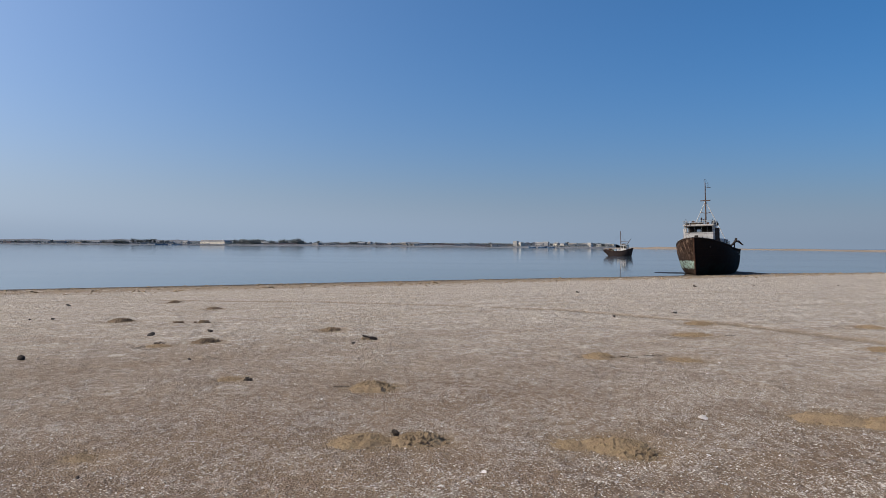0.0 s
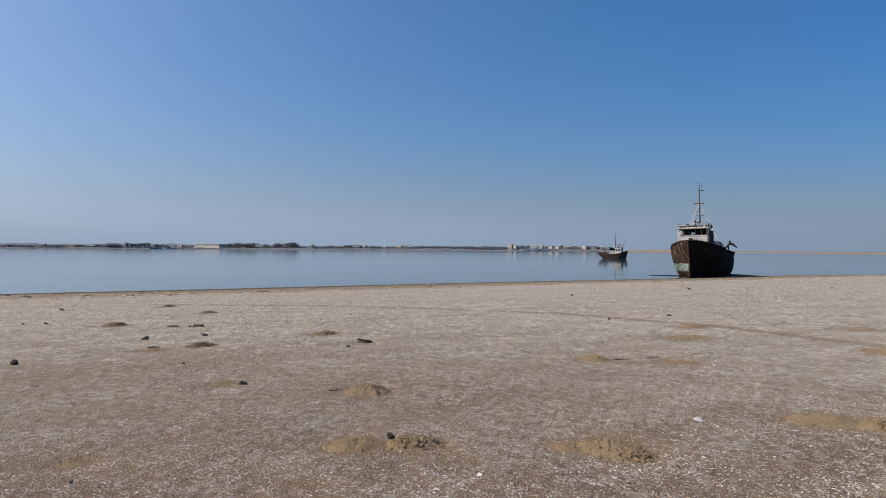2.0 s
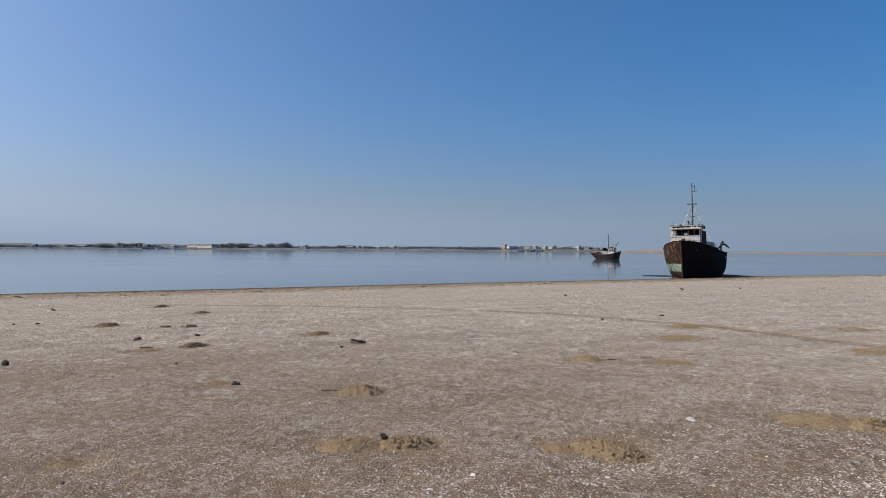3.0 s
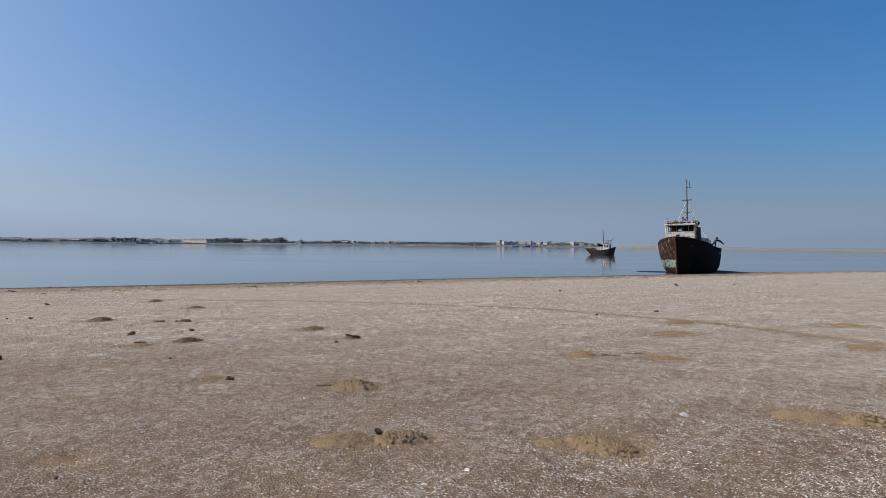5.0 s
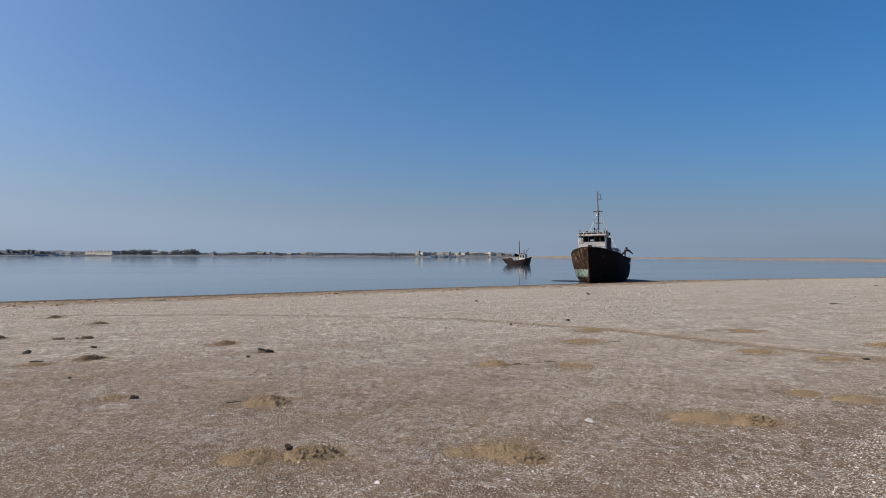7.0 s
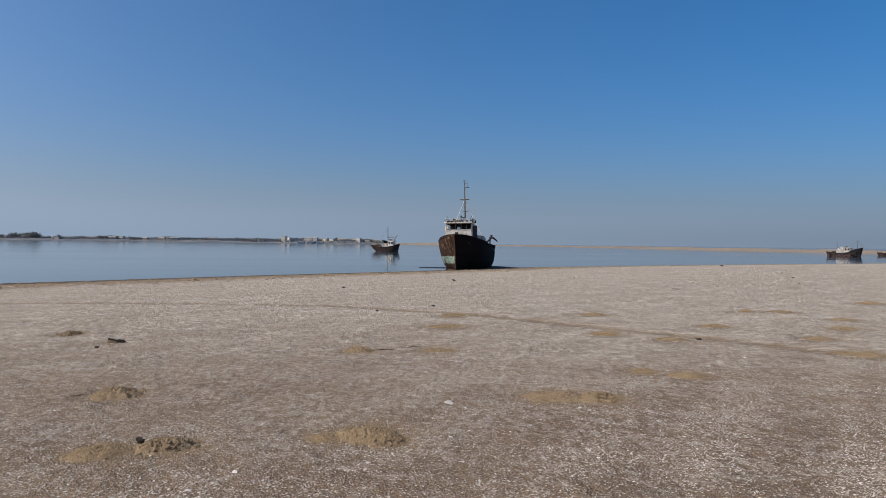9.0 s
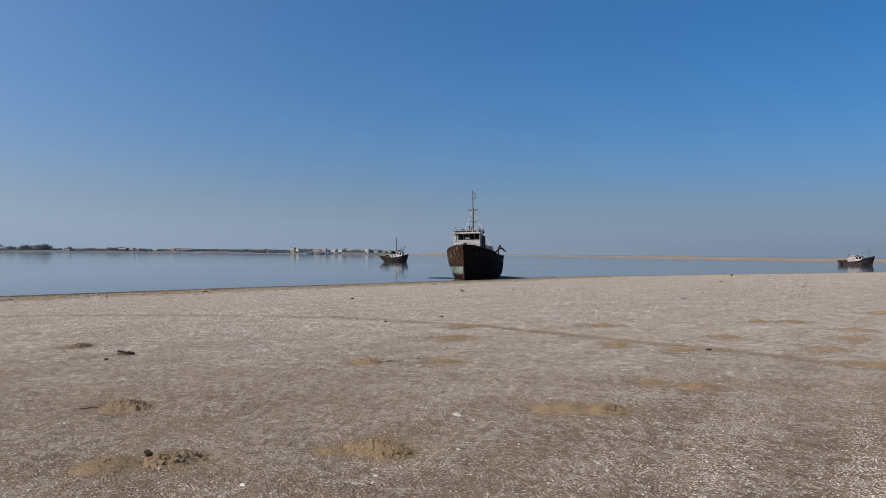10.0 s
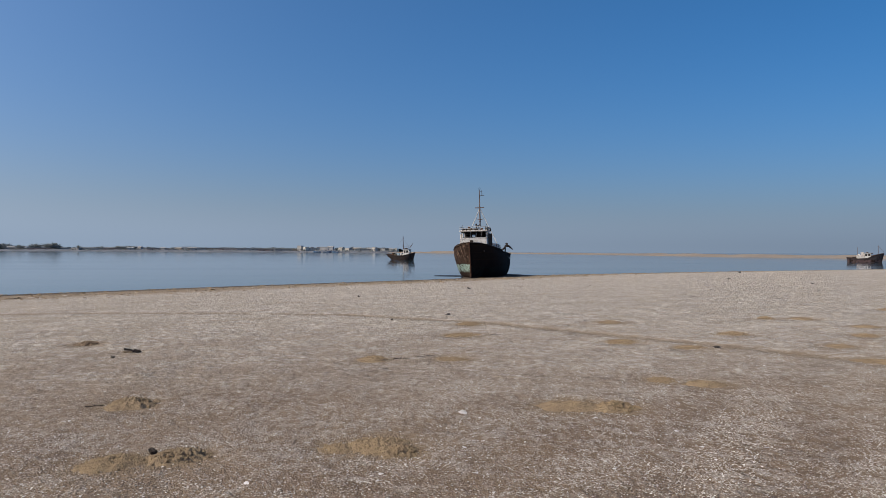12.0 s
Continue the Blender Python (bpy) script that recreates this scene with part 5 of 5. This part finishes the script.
stone(-6.9, 18.6, 0.24, 0.035, 16, "low damp clod of sand on the beach", "clod", DARK_MOUND)
stone(-6.2, 18.55, 0.30, 0.035, 17, "low damp clod of sand on the beach", "clod", DARK_MOUND)
stone(-6.45, 18.6, 0.10, 0.05, 18, "low damp clod of sand on the beach", "clod", DARK_MOUND)
stone(-11.6, 20.0, 0.08, 0.06, 19)
stone(-11.0, 20.1, 0.12, 0.07, 20)


for i, (x, y, w, h) in enumerate(((34.92, 35.16, 0.30, 0.10), (24.53, 31.34, 0.22, 0.10), (40.4, 49.5, 0.36, 0.14), (43.2, 44.7, 0.28, 0.12), (27.87, 27.66, 0.20, 0.08),
                                 (20.05, 22.96, 0.14, 0.05), (18.6, 42.6, 0.22, 0.10), (23.3, 42.0, 0.22, 0.10), (33.6, 39.5, 0.20, 0.09), (29.3, 44.2, 0.22, 0.08))):
    stone(x, y, 0.75 * w, 0.8 * h, 60 + i, "small dark stone among the pale shell drifts", flat=0.6)


def stick(x, y, length, turn, seed, r=0.012, forks=1):
    rr = random.Random(seed)
    bm = bmesh.new()
    pts = [Vector(((i / 5 - 0.5) * length, 0.04 * length * rr.uniform(-1, 1), r + 0.05 * length * max(0, rr.uniform(-0.4, 1)) * (i % 2))) for i in range(6)]
    tube(bm, pts, [r * (1 - 0.1 * i) for i in range(6)], 6)
    for f in range(forks):
        p = pts[2 + f % 3]
        tube(bm, [p, p + Vector((0.14 * length, rr.choice((-1, 1)) * 0.12 * length, 0.13 * length))], [0.6 * r, 0.3 * r], 5)
    ob = part("driftwood_stick", bm, WOOD)
    ob.matrix_basis = pose(x, y, zat(x, y) - 0.003, 0, 0, turn)
    return tagged(ob, "short dark piece of driftwood on the sand", "driftwood")


def broken_plank(x, y, turn):
    """A splintered board, one end propped up on a chip of wood."""
    t = thing("broken_plank", pose(x, y, zat(x, y), 0, 0, turn), "dark splintered piece of plank tilted on the sand", "driftwood")
    bm = bmesh.new()
    last = None
    for i in range(9):
        s = i / 8
        z = 0.088 - 0.072 * s + 0.012 * noise.noise(Vector((s * 7, 1, 2)))
        w = 0.035 + 0.014 * noise.noise(Vector((s * 9, 5, 1)))
        h = 0.014 + 0.016 * (0.5 < s < 0.9) + 0.008 * noise.noise(Vector((s * 8, 3, 7)))
        row = [bm.verts.new(((s - 0.5) * 0.30, dy * w, z + dz * h)) for dy, dz in ((-1, -1), (1, -0.8), (0.8, 1), (-0.7, 1.1))]
        if last:
            for q in range(4):
                bm.faces.new((last[q], last[(q + 1) % 4], row[(q + 1) % 4], row[q]))
        else:
            bm.faces.new(row[::-1])
        last = row
    bm.faces.new(last)
    bmesh.ops.recalc_face_normals(bm, faces=bm.faces)
    part("board", bm, WOOD, t)
    bm = bmesh.new()
    lump(bm, (-0.04, 0.0, 0.008), (0.13, 0.07, 0.042), random.Random(3), 3, 0.2)
    part("sand_heap", bm, MOUND, t, "small heap of sand under the plank")
    return t


broken_plank(-1.44, 14.17, 4)
stick(-5.43, 13.69, 0.22, 10, 3, 0.016)
stick(-1.25, 8.86, 0.20, 6, 4, 0.008)
stick(2.98, 11.36, 0.30, 0, 5, 0.012)
stick(3.45, 11.6, 0.35, 8, 6, 0.008)
stick(5.9, 14.5, 0.3, 5, 7, 0.01)
stick(19.56, 26.04, 0.45, -20, 8, 0.02)


def weed_clump(seed, size):
    rr = random.Random(seed)
    bm = bmesh.new()
    for i in range(16):
        q = rr.uniform(0, 6.283)
        p = Vector((rr.gauss(0, 0.25), rr.gauss(0, 0.16), 0.01)) * size
        pts = [p]
        for s in range(4):
            q += rr.uniform(-0.7, 0.7)
            pts.append(pts[-1] + Vector((math.cos(q), math.sin(q) * 0.7, rr.uniform(-0.12, 0.25))) * size * 0.15)
        for v in pts:
            v.z = max(v.z, 0.004)
        tube(bm, pts, [0.035 * size, 0.05 * size, 0.05 * size, 0.035 * size, 0.012 * size], 5)
    lump(bm, (0, 0, 0.05 * size), (0.3 * size, 0.2 * size, 0.11 * size), rr, 1, 0.4)
    ob = part("seaweed_clump", bm, WEED)
    return tagged(ob, "dried dark seaweed washed up along the strandline", "seaweed", "seaweed along the strandline")


rr = random.Random(31)
models = [weed_clump(i, 0.55) for i in range(5)]
count = 0
while count < 100:
    if count < 70:
        x = rr.uniform(-40, 62)
        s = rr.choice((rr.gauss(4.4, 1.1), rr.gauss(7.5, 2.4), rr.uniform(3, 18)))
    else:
        x = rr.uniform(-30, 90)
        s = rr.uniform(8, 40)
    y = float(np.interp(x, SHORE[:, 0], SHORE[:, 1])) - max(2.6, s) * 1.17
    if y < 22 or (29 < x < 45 and s < 4):
        continue
    kx = rr.uniform(0.35, 1.0) * (0.7 if count > 69 else 1)
    ob = models[count] if count < 5 else copy_thing(models[count % 5], Matrix())
    ob.matrix_basis = pose(x, y, float(relief(np.array([(x, y)]))[0]) - 0.01, 0, 0, rr.uniform(0, 360)) @ Matrix.Diagonal((kx * 1.3, kx, kx * 0.4, 1))
    count += 1


def strand_litter(name, number, least, most, reach, seed, material, label):
    """Clods and scraps thrown up in a band along the waterline, thickest at the edge."""
    bm = bmesh.new()
    rr = random.Random(seed)
    at = []
    for i in range(number):
        x = rr.uniform(-40, 100)
        s = 2.4 + (reach - 2.4) * rr.random() ** 1.6
        if not (27 < x < 46 and s < 3):
            at.append((x, float(np.interp(x, SHORE[:, 0], SHORE[:, 1])) - s * 1.17))
    for (x, y), z in zip(at, relief(np.array(at))):
        w = least + most * rr.random() ** 3
        lump(bm, (x, y, z + 0.01), (w * 1.6, w, w * rr.uniform(0.25, 0.6)), rr, 1, 0.4)
    return tagged(part(name, bm, material), label, "beach litter", kind="stuff")


strand_litter("strand_clods", 2300, 0.025, 0.11, 17, 55, MOUND, "tan sandy clods and litter along the strandline")
strand_litter("strand_scraps", 800, 0.025, 0.09, 19, 56, DARK_MOUND, "dark brown scraps and clods along the strandline")


def sand_lumps(n_want, seed):
    """Low lumps of crusted sand and shell, each a shallow uneven cap."""
    g = np.random.default_rng(seed)
    p = np.column_stack([g.uniform(-48, 90, 12 * n_want), g.uniform(8, 98, 12 * n_want)])
    # spread over the camera's field, thinning with distance to fit its view
    keep = (g.random(len(p)) < (9 / p[:, 1]) ** 1.2) & (p[:, 0] > -0.8 * p[:, 1] - 2) & (p[:, 0] < 1.5 * p[:, 1] + 2) & (inland(p) > 5)
    p = p[keep]
    p = p[g.random(len(p)) < np.clip(0.55 + 0.8 * wavy(p[:, 0] * 0.6, p[:, 1] * 0.7, 4), 0.08, 1) * (1 - 0.9 * bare_sand(p))][:n_want]
    n, k = len(p), 7
    # sizes grow with distance so the lumps still show from the camera
    r = np.clip(g.lognormal(math.log(0.036), 0.5, n) * (0.55 + p[:, 1] / 42), 0.018, 0.20)
    ang = np.arange(k) * 2 * np.pi / k
    turn = g.uniform(0, 2 * np.pi, n)
    jit = g.uniform(0.7, 1.25, (n, k))
    asp = g.uniform(1.0, 2.0, n)
    lx, ly = np.cos(ang)[None] * jit * r[:, None] * asp[:, None], np.sin(ang)[None] * jit * r[:, None]
    tall = r * g.uniform(0.14, 0.32, n)
    rings = []
    for share, lift in ((1.0, -0.15), (0.62, 0.68)):
        rings.append((lx * share, ly * share, np.repeat((tall * lift)[:, None], k, 1)))
    c, s_ = np.cos(0.5 * np.sin(turn))[:, None], np.sin(0.5 * np.sin(turn))[:, None]
    z0 = relief(p)[:, None]
    parts_ = [np.stack([p[:, :1] + a * c - b * s_, p[:, 1:] + a * s_ + b * c, z0 + h], -1) for a, b, h in rings]
    top = np.stack([p[:, 0] + g.normal(0, 0.15, n) * r, p[:, 1], z0[:, 0] + tall], -1)[:, None]
    co = np.concatenate([*parts_, top], 1).reshape(-1, 3)
    base = (np.arange(n) * (2 * k + 1))[:, None]
    j = np.arange(k)
    j2 = (j + 1) % k
    tri = np.concatenate([np.stack(np.broadcast_arrays(base + a, base + b, base + d), -1).reshape(-1, 3)
                          for a, b, d in ((j, j2, k + j2), (j, k + j2, k + j), (k + j, k + j2, 2 * k))])
    me = bpy.data.meshes.new("sand_lumps")
    me.vertices.add(len(co))
    me.vertices.foreach_set("co", co.ravel())
    me.loops.add(tri.size)
    me.loops.foreach_set("vertex_index", tri.ravel())
    me.polygons.add(len(tri))
    me.polygons.foreach_set("loop_start", np.arange(len(tri)) * 3)
    me.polygons.foreach_set("use_smooth", np.ones(len(tri), bool))
    me.update()
    for key, f in (("far_pale", far_paleness), ("shelly", shelly)):
        me.attributes.new(key, "FLOAT", "POINT").data.foreach_set("value", np.repeat(np.clip(f(p) * 1.2 + 0.1, 0, 1), 2 * k + 1).astype(np.float32))
    me.materials.append(SAND)
    return tagged(new("sand_lumps", me), "small crusted lumps of sand and shell over the beach in view", "sand", kind="stuff")


sand_lumps(25000, 91)


def shell_form(w):
    """A fan-shaped valve, domed and ribbed."""
    bm = bmesh.new()
    n = 11
    base = bm.verts.new((0, -0.42 * w, 0.02 * w))
    rows = []
    for s in (0.35, 0.7, 1.0):
        row = []
        for j in range(n):
            q = math.pi * (0.08 + 0.84 * j / (n - 1))
            rib = 1 + (0.05 if j % 2 else -0.03)
            row.append(bm.verts.new((-0.5 * w * s * math.cos(q) * rib, -0.42 * w + 0.9 * w * s * math.sin(q) * rib, 0.10 * w * math.sin(math.pi * (0.12 + 0.84 * s)) * rib)))
        rows.append(row)
    for j in range(n - 1):
        bm.faces.new((base, rows[0][j + 1], rows[0][j]))
        for a, b in zip(rows, rows[1:]):
            bm.faces.new((a[j], a[j + 1], b[j + 1], b[j]))
    bmesh.ops.solidify(bm, geom=bm.faces[:], thickness=0.03 * w)
    return bm


def shell(x, y, w, seed, label):
    ob = part("seashell", shell_form(w), SHELL)
    rr = random.Random(seed)
    ob.matrix_basis = pose(x, y, float(relief(np.array([(x, y)]))[0]) + 0.08 * w, rr.uniform(-8, 8), rr.uniform(-8, 8), rr.uniform(0, 360))
    return tagged(ob, label, "seashell", "loose seashells on the sand")


big = shell(2.58, 7.03, 0.105, 1, "large bleached white clam shell on the sand")
big.matrix_basis = pose(2.58, 7.03, zat(2.58, 7.03) + 0.012, 6, -14, 100) @ Matrix.Diagonal((1, 1, 1.9, 1))
shell(0.0, 4.98, 0.05, 2, "bleached white clam shell on the sand")
shell(1.30, 5.2, 0.045, 3, "bleached white clam shell on the sand")
shell(1.05, 6.2, 0.05, 4, "bleached white clam shell on the sand")
rr = random.Random(12)
proto = shell(2.0, 5.0, 0.035, 5, "small bleached white clam shell on the sand")
for i in range(110):
    x, y = rr.uniform(-3.5, 9), rr.uniform(4.4, 11)
    if x < 0.5 and rr.random() < 0.6:
        x = rr.uniform(0.5, 8)
    kx = rr.uniform(0.7, 1.4)
    copy_thing(proto, pose(x, y, zat(x, y) + 0.003, rr.uniform(-20, 20) + (180 if rr.random() < 0.3 else 0), rr.uniform(-20, 20), rr.uniform(0, 360)) @ Matrix.Diagonal((kx, kx, kx, 1)))


# ---------------------------------------------------------------- broken shell over the near sand
def shell_hash(n_want, near, far, middle, most, seed, lift, tilt):
    g = np.random.default_rng(seed)
    pts = []
    got = 0
    while got < n_want:
        az = g.uniform(radians(-40), radians(54), 60000)
        r = np.sqrt(g.uniform(near ** 2, far ** 2, 60000))
        keep = g.random(60000) < np.clip((2.1 * near / r) ** 1.3, 0.10, 1)
        p = np.stack([r * np.sin(az), r * np.cos(az)], 1)[keep]
        want = shelly(p) ** 1.6 * (1 - 0.92 * bare_sand(p)) * np.clip(0.5 + 0.75 * wavy(p[:, 0] * 1.4, p[:, 1] * 1.9, 5) + 0.3 * wavy(p[:, 0] * 7.3, p[:, 1] * 6.1, 8) + 0.55 * wavy(p[:, 0] * 21, p[:, 1] * 8, 2), 0.06, 1)
        p = p[g.random(len(p)) < want]
        pts.append(p)
        got += len(p)
    p = np.concatenate(pts)[:n_want]
    n = len(p)
    z = relief(p) + 0.002
    size = np.clip(g.lognormal(math.log(middle), 0.48, n), 0.003, most)
    turn = g.uniform(0, 2 * np.pi, n)
    asp = g.uniform(0.45, 1.0, n)
    tx, ty = g.normal(0, tilt, n), g.normal(0, tilt, n)
    # a bent flake: four rim points and a raised middle
    k = 4
    ang = np.arange(k) * 2 * np.pi / k
    rim = np.stack([np.cos(ang), np.sin(ang)], 1)
    jit = g.uniform(0.65, 1.15, (n, k))
    lx = rim[None, :, 0] * size[:, None] * jit
    ly = rim[None, :, 1] * size[:, None] * jit * asp[:, None]
    cx, cy = np.zeros((n, 1)), np.zeros((n, 1))
    lx, ly = np.hstack([lx, cx]), np.hstack([ly, cy])
    lz = np.hstack([np.zeros((n, k)), (lift * size)[:, None]]) + lx * tx[:, None] + ly * ty[:, None]
    lz = lz - lz.min(axis=1, keepdims=True) * 0.8
    c, s = np.cos(turn)[:, None], np.sin(turn)[:, None]
    co = np.stack([p[:, :1] + lx * c - ly * s, p[:, 1:] + lx * s + ly * c, z[:, None] + lz], -1).reshape(-1, 3)
    base = (np.arange(n) * (k + 1))[:, None]
    tri = np.concatenate([np.stack([base[:, 0] + j, base[:, 0] + (j + 1) % k, base[:, 0] + k], 1) for j in range(k)])
    me = bpy.data.meshes.new("shell_hash")
    me.vertices.add(len(co))
    me.vertices.foreach_set("co", co.ravel())
    me.loops.add(tri.size)
    me.loops.foreach_set("vertex_index", tri.ravel())
    me.polygons.add(len(tri))
    me.polygons.foreach_set("loop_start", np.arange(len(tri)) * 3)
    me.update()
    me.materials.append(HASH)
    return tagged(new("broken_shells" if near < 10 else "shell_drift", me), "countless bleached fragments of broken seashell", "shell fragments", kind="stuff")


shell_hash(215000, 3.5, 19, 0.0064, 0.013, 9, 0.30, 0.20)
shell_hash(120000, 13, 60, 0.0105, 0.022, 10, 0.20, 0.12)
